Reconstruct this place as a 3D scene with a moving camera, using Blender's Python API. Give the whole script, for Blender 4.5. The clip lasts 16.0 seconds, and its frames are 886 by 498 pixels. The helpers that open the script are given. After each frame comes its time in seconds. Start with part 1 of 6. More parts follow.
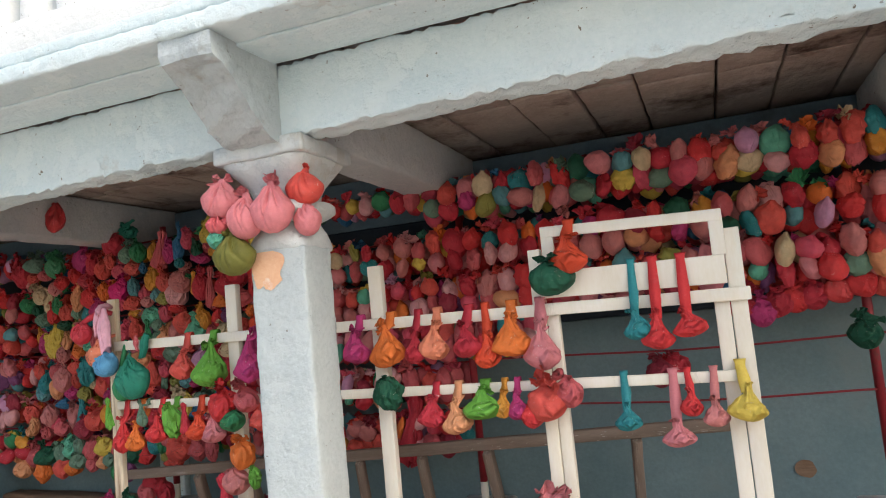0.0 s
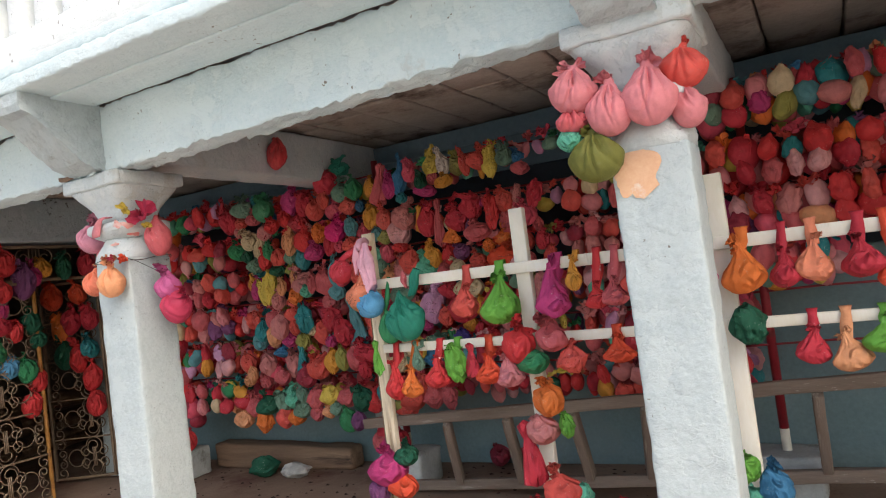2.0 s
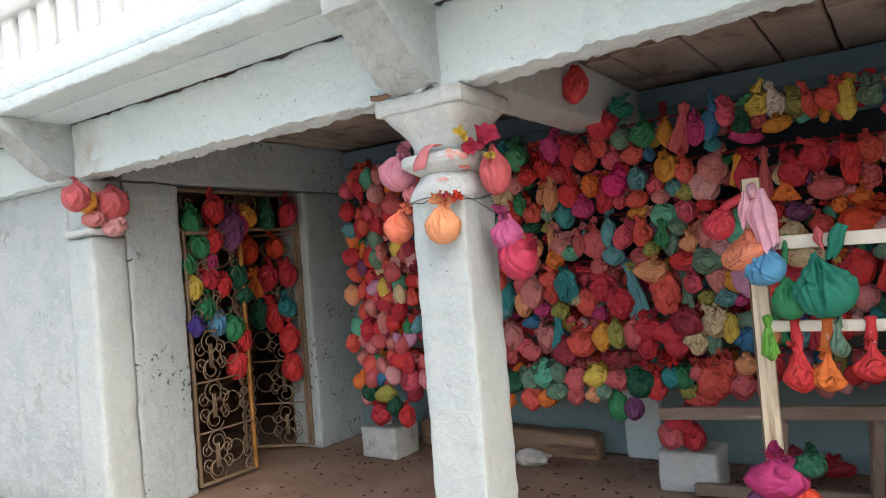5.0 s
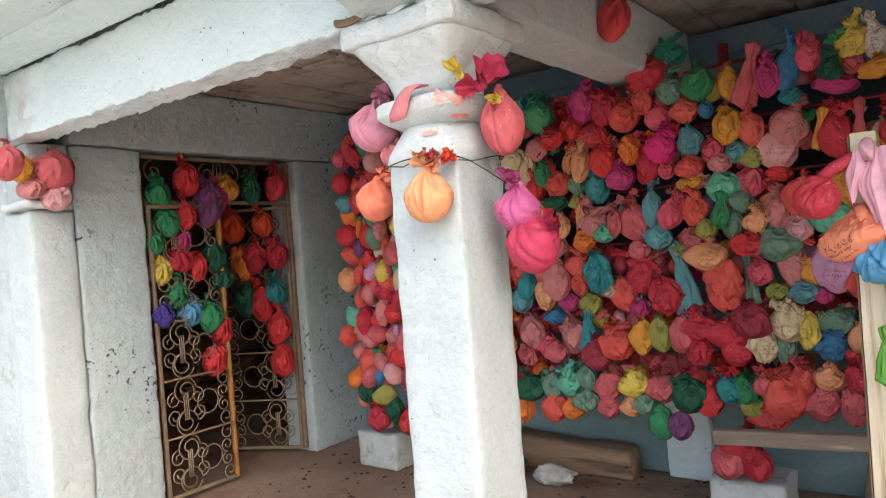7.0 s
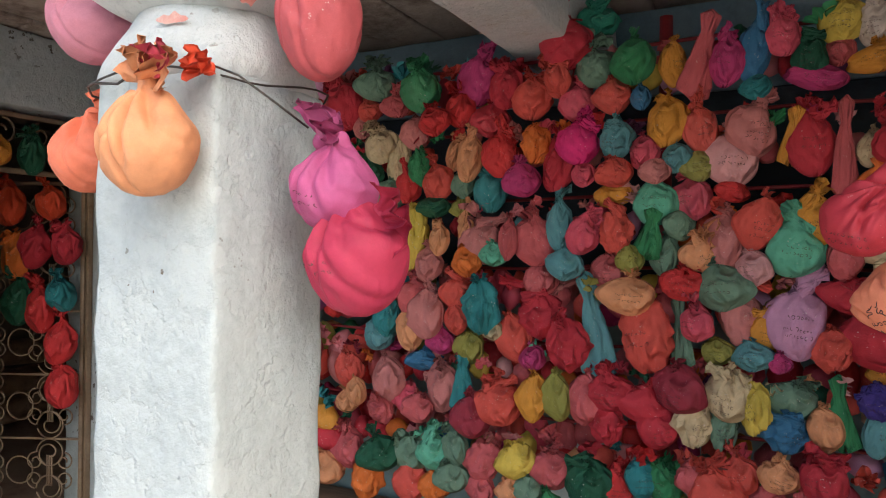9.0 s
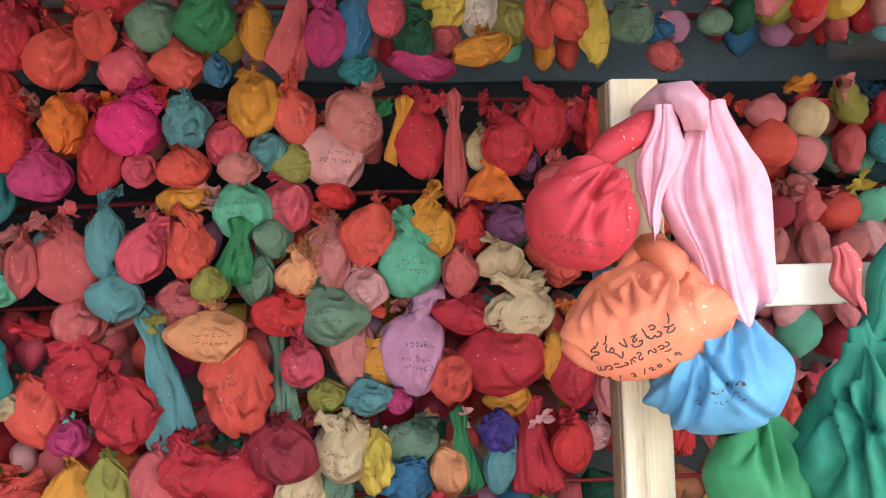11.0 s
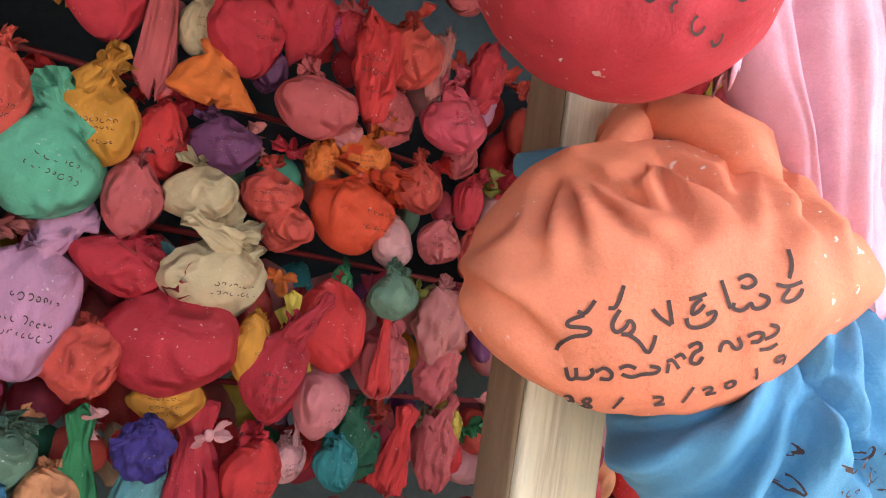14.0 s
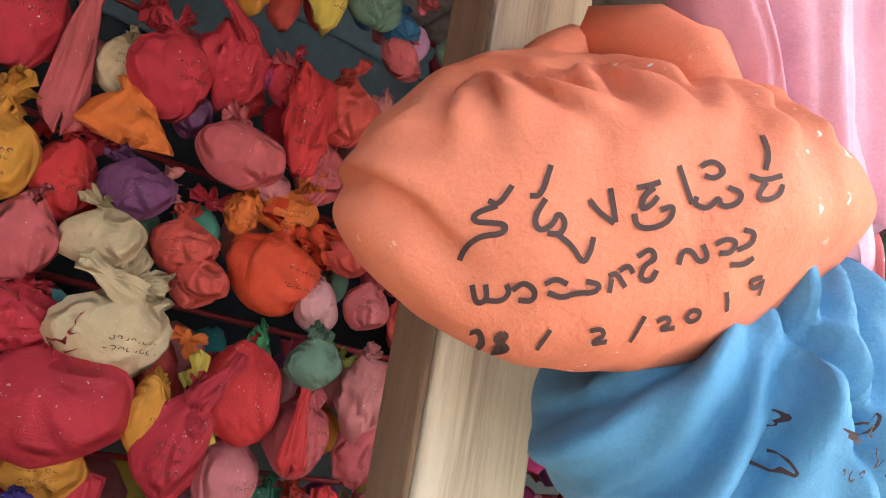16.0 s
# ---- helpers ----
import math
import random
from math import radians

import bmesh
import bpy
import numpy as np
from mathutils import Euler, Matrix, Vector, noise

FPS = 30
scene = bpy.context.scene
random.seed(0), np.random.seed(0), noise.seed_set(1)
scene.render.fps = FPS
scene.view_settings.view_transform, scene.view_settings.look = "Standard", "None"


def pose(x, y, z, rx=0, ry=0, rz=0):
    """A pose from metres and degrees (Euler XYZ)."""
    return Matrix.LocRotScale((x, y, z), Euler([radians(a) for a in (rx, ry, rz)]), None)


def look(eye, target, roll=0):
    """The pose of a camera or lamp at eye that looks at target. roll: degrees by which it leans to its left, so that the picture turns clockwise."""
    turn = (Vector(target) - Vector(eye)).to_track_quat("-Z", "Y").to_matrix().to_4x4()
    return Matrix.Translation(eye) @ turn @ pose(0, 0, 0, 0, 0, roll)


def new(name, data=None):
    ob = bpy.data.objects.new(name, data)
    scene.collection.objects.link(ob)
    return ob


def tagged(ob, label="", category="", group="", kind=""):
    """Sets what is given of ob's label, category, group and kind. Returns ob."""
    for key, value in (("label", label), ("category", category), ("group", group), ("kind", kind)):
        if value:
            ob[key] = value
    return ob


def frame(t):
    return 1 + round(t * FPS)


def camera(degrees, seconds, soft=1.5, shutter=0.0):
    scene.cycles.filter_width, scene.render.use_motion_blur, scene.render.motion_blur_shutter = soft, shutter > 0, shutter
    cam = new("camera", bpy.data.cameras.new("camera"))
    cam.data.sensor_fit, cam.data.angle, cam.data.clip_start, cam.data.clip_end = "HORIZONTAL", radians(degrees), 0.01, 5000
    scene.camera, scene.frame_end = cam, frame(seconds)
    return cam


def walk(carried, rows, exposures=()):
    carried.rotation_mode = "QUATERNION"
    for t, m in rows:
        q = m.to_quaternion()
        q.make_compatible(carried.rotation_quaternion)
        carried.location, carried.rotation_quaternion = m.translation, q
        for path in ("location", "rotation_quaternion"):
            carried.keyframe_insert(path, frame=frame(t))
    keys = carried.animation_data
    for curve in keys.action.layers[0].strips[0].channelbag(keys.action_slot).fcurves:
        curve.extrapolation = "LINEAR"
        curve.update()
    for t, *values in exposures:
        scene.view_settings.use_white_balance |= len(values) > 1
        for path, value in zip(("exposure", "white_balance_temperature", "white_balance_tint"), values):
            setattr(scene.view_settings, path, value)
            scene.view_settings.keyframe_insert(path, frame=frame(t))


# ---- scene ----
cam = camera(64.3, 16.0, soft=1.1)
PATH = [
    (0, (0.356, 0.064, 1.398), (-0.344, 1.927, 1.592), -5.4),
    (0.5, (0.038, 0.115, 1.411), (-0.658, 1.979, 1.617), -3.8),
    (1, (-0.241, 0.119, 1.412), (-1.071, 1.932, 1.557), -3.6),
    (1.5, (-0.542, 0.123, 1.4), (-1.444, 1.907, 1.439), -5.5),
    (2, (-0.806, 0.128, 1.391), (-1.752, 1.889, 1.479), -7.3),
    (2.5, (-1.08, 0.133, 1.411), (-2.036, 1.886, 1.516), -2.6),
    (3, (-1.351, 0.049, 1.417), (-2.363, 1.772, 1.498), -7.1),
    (3.5, (-1.629, 0.052, 1.4), (-2.659, 1.761, 1.536), -8.0),
    (4, (-1.911, 0.08, 1.408), (-2.943, 1.789, 1.541), -4.5),
    (4.5, (-2.163, 0.07, 1.405), (-3.168, 1.794, 1.546), -6.5),
    (4.7, (-2.246, 0.064, 1.418), (-3.322, 1.747, 1.513), -5.3),
    (6.8, (-2.666, 0.712, 1.457), (-3.834, 2.334, 1.402), -3.7),
    (7, (-2.68, 0.802, 1.454), (-3.865, 2.413, 1.436), -4.3),
    (7.5, (-2.691, 1.061, 1.468), (-3.893, 2.66, 1.44), -1.2),
    (8, (-2.807, 1.283, 1.448), (-3.95, 2.924, 1.422), 0.2),
    (8.5, (-2.966, 1.499, 1.443), (-4.001, 3.21, 1.395), -0.6),
    (9, (-3.088, 1.736, 1.439), (-4.009, 3.511, 1.45), 0.6),
    (9.5, (-3.149, 1.917, 1.44), (-3.883, 3.778, 1.442), 0.6),
    (10, (-3.241, 2.086, 1.441), (-3.592, 4.055, 1.465), 1.6),
    (10.2, (-3.272, 2.144, 1.449), (-3.476, 4.132, 1.527), 0.6),
    (12.3, (-3.235, 2.566, 1.439), (-2.621, 4.469, 1.398), 0.7),
    (12.5, (-3.248, 2.611, 1.427), (-2.592, 4.5, 1.373), 1.4),
    (13, (-3.266, 2.757, 1.398), (-2.411, 4.564, 1.341), 1.2),
    (13.5, (-3.247, 2.839, 1.378), (-2.195, 4.54, 1.363), 1.5),
    (14, (-3.207, 2.89, 1.353), (-2.102, 4.552, 1.476), 8.5),
    (14.5, (-3.17, 2.901, 1.348), (-2.074, 4.567, 1.497), 9.0),
    (15, (-3.161, 2.908, 1.326), (-2.037, 4.549, 1.533), 10.4),
    (15.5, (-3.153, 2.922, 1.306), (-2.021, 4.527, 1.687), 9.8),
    (16, (-3.129, 2.944, 1.293), (-1.951, 4.503, 1.722), 9.8),
]
EXPOSURES = [(0, 0.88), (1.0, 0.91), (4.5, 0.92), (7.0, 1.42), (7.5, 1.47), (8.5, 1.42), (9.0, 1.22), (9.5, 1.76), (10.0, 2.35), (12.5, 2.08), (14.5, 2.32), (16.0, 2.18)]
walk(cam, [(t, look(eye, target, roll)) for t, eye, target, roll in PATH], EXPOSURES)


# ---- light ----
world = bpy.data.worlds.new("sky")
scene.world = world
world.use_nodes = True
wn = world.node_tree
sky = wn.nodes.new("ShaderNodeTexSky")
sky.sky_type, sky.sun_disc = "NISHITA", False
sky.sun_elevation, sky.sun_rotation = radians(48), radians(122)
sky.dust_density, sky.air_density, sky.ozone_density = 4.0, 1.2, 1.0
wn.links.new(sky.outputs[0], wn.nodes["Background"].inputs[0])
wn.nodes["Background"].inputs[1].default_value = 0.15
sun_data = bpy.data.lights.new("sun", "SUN")
sun_data.energy, sun_data.angle, sun_data.color = 0.45, radians(50), (1.0, 0.97, 0.93)
sun = new("sun", sun_data)
sun.matrix_world = look((8.5, -4.3, 12.7), (-2, 3, 0.5))


# ---- materials ----
def hexa(s):
    c = [int(s[i:i + 2], 16) / 255 for i in (0, 2, 4)]
    return tuple(v / 12.92 if v < 0.04045 else ((v + 0.055) / 1.055) ** 2.4 for v in c)


def material(name, base, dark, rough=0.85, scale=3.0, grain=60.0, bump=0.3, depth=0.01, stain=None, amount=0.5, metal=0.0, stretch=(1, 1, 1), flecks=None, fleck_scale=70.0, flake=0.0, much=0.0):
    """Two scales of colour change, a third stain colour, grain, flaking layers and relief, in object space metres."""
    m = bpy.data.materials.new(name)
    m.use_nodes = True
    t = m.node_tree
    n, l = t.nodes, t.links
    b = n["Principled BSDF"]
    co = n.new("ShaderNodeTexCoord")
    mp = n.new("ShaderNodeMapping")
    mp.inputs["Scale"].default_value = stretch
    l.new(co.outputs["Object"], mp.inputs[0])

    def noise_at(s, detail, rough_=0.6, off=0.0):
        q = n.new("ShaderNodeTexNoise")
        q.inputs["Scale"].default_value, q.inputs["Detail"].default_value, q.inputs["Roughness"].default_value = s, detail, rough_
        if off:
            sh = n.new("ShaderNodeVectorMath")
            sh.inputs[1].default_value = (off, off * 0.7, off * 1.3)
            l.new(mp.outputs[0], sh.inputs[0])
            l.new(sh.outputs[0], q.inputs["Vector"])
        else:
            l.new(mp.outputs[0], q.inputs["Vector"])
        return q

    def ramp(src, a, z):
        r = n.new("ShaderNodeMapRange")
        r.inputs["From Min"].default_value, r.inputs["From Max"].default_value = a, z
        l.new(src, r.inputs["Value"])
        return r.outputs[0]

    def mix(fac, a, z):
        x = n.new("ShaderNodeMix")
        x.data_type = "RGBA"
        l.new(fac, x.inputs["Factor"])
        for k, v in (("A", a), ("B", z)):
            sock = [i for i in x.inputs if i.name == k and i.type == "RGBA"][0]
            if isinstance(v, tuple):
                sock.default_value = (*v, 1)
            else:
                l.new(v, sock)
        return [o for o in x.outputs if o.type == "RGBA"][0]

    big, fine = noise_at(scale, 5), noise_at(grain, 3, 0.7)
    col = mix(ramp(big.outputs["Fac"], 0.3, 0.72), base, dark)
    g = n.new("ShaderNodeMix")
    g.data_type, g.blend_type = "RGBA", "OVERLAY"
    g.inputs["Factor"].default_value = 0.22
    l.new(col, [i for i in g.inputs if i.name == "A" and i.type == "RGBA"][0])
    l.new(fine.outputs["Fac"], [i for i in g.inputs if i.name == "B" and i.type == "RGBA"][0])
    col = [o for o in g.outputs if o.type == "RGBA"][0]
    if stain:
        st = noise_at(scale * 0.8, 9, 0.72, 7.3)
        col = mix(ramp(st.outputs["Fac"], 0.62 - 0.2 * amount, 0.74 - 0.12 * amount), col, stain)
    if flecks:
        fl = noise_at(fleck_scale, 2, 0.5, 3.1)
        where = noise_at(fleck_scale * 0.08, 2, 0.5, 11.0)
        mu = n.new("ShaderNodeMath")
        mu.operation = "MULTIPLY"
        l.new(ramp(fl.outputs["Fac"], 0.68 - much, 0.71 - much), mu.inputs[0])
        l.new(ramp(where.outputs["Fac"], 0.52 - much, 0.64 - much), mu.inputs[1])
        col = mix(mu.outputs[0], col, flecks)
    if flake:
        coat = noise_at(flake, 8, 0.62, 5.7)
        under = ramp(coat.outputs["Fac"], 0.53, 0.56)
        col = mix(under, col, tuple(0.75 * p_ + 0.25 * q_ for p_, q_ in zip(base, dark)))
    l.new(col, b.inputs["Base Color"])
    b.inputs["Roughness"].default_value, b.inputs["Metallic"].default_value = rough, metal
    bp = n.new("ShaderNodeBump")
    bp.inputs["Strength"].default_value, bp.inputs["Distance"].default_value = bump, depth
    relief = noise_at(grain * 0.35, 6, 0.65, 2.2)
    l.new(relief.outputs["Fac"], bp.inputs["Height"])
    out = bp.outputs[0]
    if flake:
        inv = n.new("ShaderNodeMath")
        inv.operation = "SUBTRACT"
        inv.inputs[0].default_value = 1.0
        l.new(under, inv.inputs[1])
        b3 = n.new("ShaderNodeBump")
        b3.inputs["Strength"].default_value, b3.inputs["Distance"].default_value = 0.5, 0.004
        l.new(inv.outputs[0], b3.inputs["Height"])
        l.new(out, b3.inputs["Normal"])
        out = b3.outputs[0]
    l.new(out, b.inputs["Normal"])
    return m


LIME = material("whitewash", hexa("d0d4d2"), hexa("bec7c9"), 0.8, 1.6, 50, 1.0, 0.014, hexa("b9b4a8"), 0.12, flecks=hexa("8b847a"), fleck_scale=50, flake=9)
COLWASH = material("rough_limewash", hexa("bec7c7"), hexa("aeb9bb"), 0.85, 2.0, 50, 0.9, 0.012, hexa("a8a59c"), 0.1, flecks=hexa("726a60"), fleck_scale=48, flake=11)
ENDWASH = material("peeling_limewash", hexa("b9c4c6"), hexa("a5b2b5"), 0.88, 2.0, 60, 1.0, 0.014, hexa("a29e94"), 0.16, flecks=hexa("5a564f"), fleck_scale=30, flake=10, much=0.05)
LIMEDIRT = material("whitewash_stained", hexa("b8c1c2"), hexa("a4aeb0"), 0.9, 3.0, 40, 1.0, 0.016, hexa("8e887c"), 0.2, flecks=hexa("6c655a"), fleck_scale=40, flake=6)
LIMEBLUE = material("blue_tinted_whitewash", hexa("d8e4e5"), hexa("c4d6da"), 0.85, 1.1, 50, 1.0, 0.012, hexa("b4b0a8"), 0.1, flecks=hexa("7c776c"), fleck_scale=46, flake=5)
# parapet whitewash, lightened in colour to stand for the open sky's light on it
ROOFWASH = material("skylit_whitewash", hexa("e8eae8"), hexa("dadedd"), 0.8, 1.6, 50, 0.8, 0.012, hexa("b4b0a6"), 0.1, flecks=hexa("7c766c"), fleck_scale=40)
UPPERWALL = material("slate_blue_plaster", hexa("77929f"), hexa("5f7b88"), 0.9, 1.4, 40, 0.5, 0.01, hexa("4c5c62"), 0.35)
BLUEWALL = material("pale_blue_plaster", hexa("849a9d"), hexa("6e868b"), 0.9, 1.4, 40, 0.5, 0.01, hexa("7f8f90"), 0.35)
STONE = material("ceiling_stone", hexa("beb4aa"), hexa("a09286"), 0.95, 2.2, 30, 0.8, 0.02, hexa("4e3a2e"), 0.55)
FLOOR = material("dirty_floor", hexa("98816f"), hexa("785f4e"), 0.85, 2.0, 50, 0.4, 0.006, hexa("6a4438"), 0.5)
GROUND = material("pale_ground", hexa("cfc8bc"), hexa("bcb3a6"), 0.95, 0.8, 30, 0.5, 0.02, hexa("7d7062"), 0.3)
WHITEWOOD = material("painted_white_wood", hexa("efeade"), hexa("e2dac6"), 0.6, 6, 90, 0.3, 0.003, hexa("a79a80"), 0.12, stretch=(1, 1, 0.25))
RAWWOOD = material("bare_pale_wood", hexa("eadfc8"), hexa("d4c09c"), 0.75, 7, 110, 0.5, 0.005, hexa("86684a"), 0.42, stretch=(3, 3, 0.15))
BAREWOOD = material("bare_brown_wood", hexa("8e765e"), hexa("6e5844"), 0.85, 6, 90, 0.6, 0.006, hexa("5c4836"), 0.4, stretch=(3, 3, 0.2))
OLDWOOD = material("weathered_wood", hexa("96867a"), hexa("746456"), 0.85, 5, 70, 0.6, 0.006, hexa("b8aea0"), 0.2, stretch=(0.3, 3, 3), flecks=hexa("dcd8d0"), fleck_scale=60)
LOGWOOD = material("brown_log_wood", hexa("9c8068"), hexa("745a46"), 0.85, 4, 60, 0.6, 0.008, hexa("42332a"), 0.4, stretch=(0.25, 3, 3))
# blue wall plaster with the shade between the hung bundles put into its colour
SHADEBLUE = material("shaded_blue_plaster", hexa("34434f"), hexa("26323c"), 0.9, 1.4, 40, 0.5, 0.01, hexa("1c2226"), 0.35)
REDPAINT = material("red_oxide_paint", hexa("9c2630"), hexa("7c1c26"), 0.5, 6, 90, 0.2, 0.002, hexa("5c3a34"), 0.2)
IRON = material("cream_painted_iron", hexa("94806a"), hexa("6c5a48"), 0.5, 8, 90, 0.3, 0.002, hexa("6e4c34"), 0.35)
GOLDIRON = material("golden_painted_iron", hexa("c08a4a"), hexa("9c6a34"), 0.45, 8, 90, 0.3, 0.002, hexa("6e4c34"), 0.3)
CONCRETE = material("pale_concrete_block", hexa("c2c6c4"), hexa("a6aaa8"), 0.95, 5, 60, 0.7, 0.01, hexa("7c7870"), 0.3)
DARKWALL = material("sooty_plaster", hexa("8c8276"), hexa("6c6258"), 0.95, 2, 40, 0.5, 0.01, hexa("2c2824"), 0.4)
WIRE = material("grey_wire", hexa("5a5652"), hexa("3c3a38"), 0.4, 20, 100, 0.1, 0.001, metal=0.7)
PEACH = material("peach_paint_patch", hexa("e2b896"), hexa("d8a884"), 0.9, 6, 60, 0.5, 0.006, hexa("e3e6e4"), 0.25)
DEBRIS = material("dry_debris", hexa("4e3a30"), hexa("36281f"), 0.95, 12, 90, 0.3, 0.003)
INK = material("black_marker_ink", hexa("523c3a"), hexa("40302e"), 0.8, 20, 200, 0.0, 0.001)
OLDRED = material("flaked_red_paint", hexa("c4564e"), hexa("d8b4a8"), 0.8, 14, 80, 0.4, 0.003, hexa("ded8d2"), 0.5)
REDTRIM = material("red_band_paint", hexa("c8343c"), hexa("b02c36"), 0.7, 5, 60, 0.2, 0.003)
PAPER = material("printed_paper_rag", hexa("c9c6c0"), hexa("8e8c88"), 0.9, 14, 60, 0.4, 0.004, hexa("5c5a58"), 0.4)

PALETTE = dict(
    red="d82e32", crimson="c4293c", coral="dc5044", rose="cc5a60", dusty="cc7a78", pale="dc9c9e", pink="dc4e66",
    magenta="c23476", hotpink="e4187a", orange="ea741c", ember="e4481e", peach="e49a68", ochre="dc9420", yellow="dcc042",
    cream="d2bb92", white="d6c9bc", lime="66ac36", olive="969440", green="2e8856", dkgreen="1c5c44", mint="5cb898",
    teal="268a90", ltteal="5a9aa2", sage="6a8e78", blue="32749e", sky="549cc8", purple="7a4270", violet="483a90",
    lilac="cc90b6", mauve="d67c82", scarf="e6aabc", bottle="1a8069", maroon="9c2c40", army="6a6a28", carrot="ea8560", berry="be2e3e", fuchsia="c2568c", cerise="ba2e50", salmon="f07a58", blush="cc8296")
CLOTH = {}


def cloth(k, unit=1.0, film=False):
    """Thin dyed cotton: faded patches, weave and creases. unit: 1 for bags modelled one wide, 7 for those in metres."""
    if (k, unit, film) not in CLOTH:
        c = hexa(PALETTE[k])
        grey = 0.3 * c[0] + 0.6 * c[1] + 0.1 * c[2]
        c = tuple(min(0.85, 1.1 * (max(0.006, v * 0.91 + 0.09 * grey))) for v in c)
        d = tuple(v * 0.74 for v in c)
        s = tuple(min(1, v * 0.82 + 0.05) for v in c)
        m = material("cloth_" + k, c, d, 0.58, 3.2 * unit, 120 * unit, 0.45, 0.012 / unit, s, 0.2, flecks=hexa("e4dcd4") if unit == 1 or k in ("crimson", "red", "rose", "coral", "berry", "sage", "ochre", "purple", "carrot", "teal") else None, fleck_scale=(30 if unit == 1 else 26) * unit)
        t = m.node_tree
        n, l = t.nodes, t.links
        cr = n.new("ShaderNodeTexNoise")
        cr.noise_type = "RIDGED_MULTIFRACTAL"
        cr.inputs["Scale"].default_value, cr.inputs["Detail"].default_value, cr.inputs["Distortion"].default_value = 2.6 * unit, 4, 0.8
        co = [q for q in n if q.bl_idname == "ShaderNodeTexCoord"][0]
        st = n.new("ShaderNodeMapping")
        st.inputs["Scale"].default_value = (1.3, 1.3, 0.7)
        l.new(co.outputs["Object"], st.inputs[0])
        l.new(st.outputs[0], cr.inputs["Vector"])
        b2 = n.new("ShaderNodeBump")
        b2.inputs["Strength"].default_value, b2.inputs["Distance"].default_value = 0.8, 0.06 / unit
        old = [q for q in n if q.bl_idname == "ShaderNodeBump" and q is not b2][0]
        l.new(cr.outputs["Fac"], b2.inputs["Height"])
        l.new(old.outputs[0], b2.inputs["Normal"])
        bs = n["Principled BSDF"]
        l.new(b2.outputs[0], bs.inputs["Normal"])
        bs.inputs["Specular IOR Level"].default_value = 0.25
        if film:
            bs.inputs["Coat Weight"].default_value, bs.inputs["Coat Roughness"].default_value = 0.7, 0.12
            l.new(b2.outputs[0], bs.inputs["Coat Normal"])
        CLOTH[k, unit, film] = m
    return CLOTH[k, unit, film]


# ---- mesh helpers ----
def part(name, data, mat, parent=None, label=""):
    """Links a bmesh, or a mesh, as one object under its thing."""
    if isinstance(data, bmesh.types.BMesh):
        me = bpy.data.meshes.new(name)
        data.to_mesh(me)
        data.free()
    else:
        me = data
    if mat is not None and not me.materials:
        me.materials.append(mat)
    ob = new(name, me)
    if parent is not None:
        ob.parent = parent
    if label:
        ob["label"] = label
    return ob


def thing(name, label, category, group="", kind="", at=(0, 0, 0)):
    e = new(name)
    e.empty_display_size = 0.05
    e.location = at
    return tagged(e, label, category, group, kind)


def smooth(bm):
    for f in bm.faces:
        f.smooth = True
    return bm


def block(x0, x1, y0, y1, z0, z1, cell=0.08, r=0.012, amp=0.004, freq=9.0, bm=None):
    """A box with rounded, uneven edges and slightly wavy faces."""
    bm = bm or bmesh.new()
    lo, hi = Vector((x0, y0, z0)), Vector((x1, y1, z1))
    r = min(r, min(hi - lo) * 0.45)
    steps = []
    for a in range(3):
        n = max(1, min(520, round((hi[a] - lo[a]) / cell)))
        s = [lo[a], lo[a] + r] + [lo[a] + r + (hi[a] - lo[a] - 2 * r) * i / n for i in range(1, n)] + [hi[a] - r, hi[a]]
        steps.append(s)
    made = {}

    def vert(i, j, k):
        if (i, j, k) not in made:
            p = Vector((steps[0][i], steps[1][j], steps[2][k]))
            q = Vector([min(max(p[a], lo[a] + r), hi[a] - r) for a in range(3)])
            d = p - q
            if d.length > 1e-9:
                p = q + d.normalized() * r
            if amp:
                p = p + noise.noise_vector(p * freq) * amp + noise.noise_vector(p * freq * 3.7) * amp * 0.5
            made[i, j, k] = bm.verts.new(p)
        return made[i, j, k]

    nx, ny, nz = (len(s) - 1 for s in steps)
    for k, flip in ((0, True), (nz, False)):
        for i in range(nx):
            for j in range(ny):
                q = [vert(i, j, k), vert(i + 1, j, k), vert(i + 1, j + 1, k), vert(i, j + 1, k)]
                bm.faces.new(q[::-1] if flip else q)
    for j, flip in ((0, False), (ny, True)):
        for i in range(nx):
            for k in range(nz):
                q = [vert(i, j, k), vert(i + 1, j, k), vert(i + 1, j, k + 1), vert(i, j, k + 1)]
                bm.faces.new(q[::-1] if flip else q)
    for i, flip in ((0, True), (nx, False)):
        for j in range(ny):
            for k in range(nz):
                q = [vert(i, j, k), vert(i, j + 1, k), vert(i, j + 1, k + 1), vert(i, j, k + 1)]
                bm.faces.new(q[::-1] if flip else q)
    return smooth(bm)


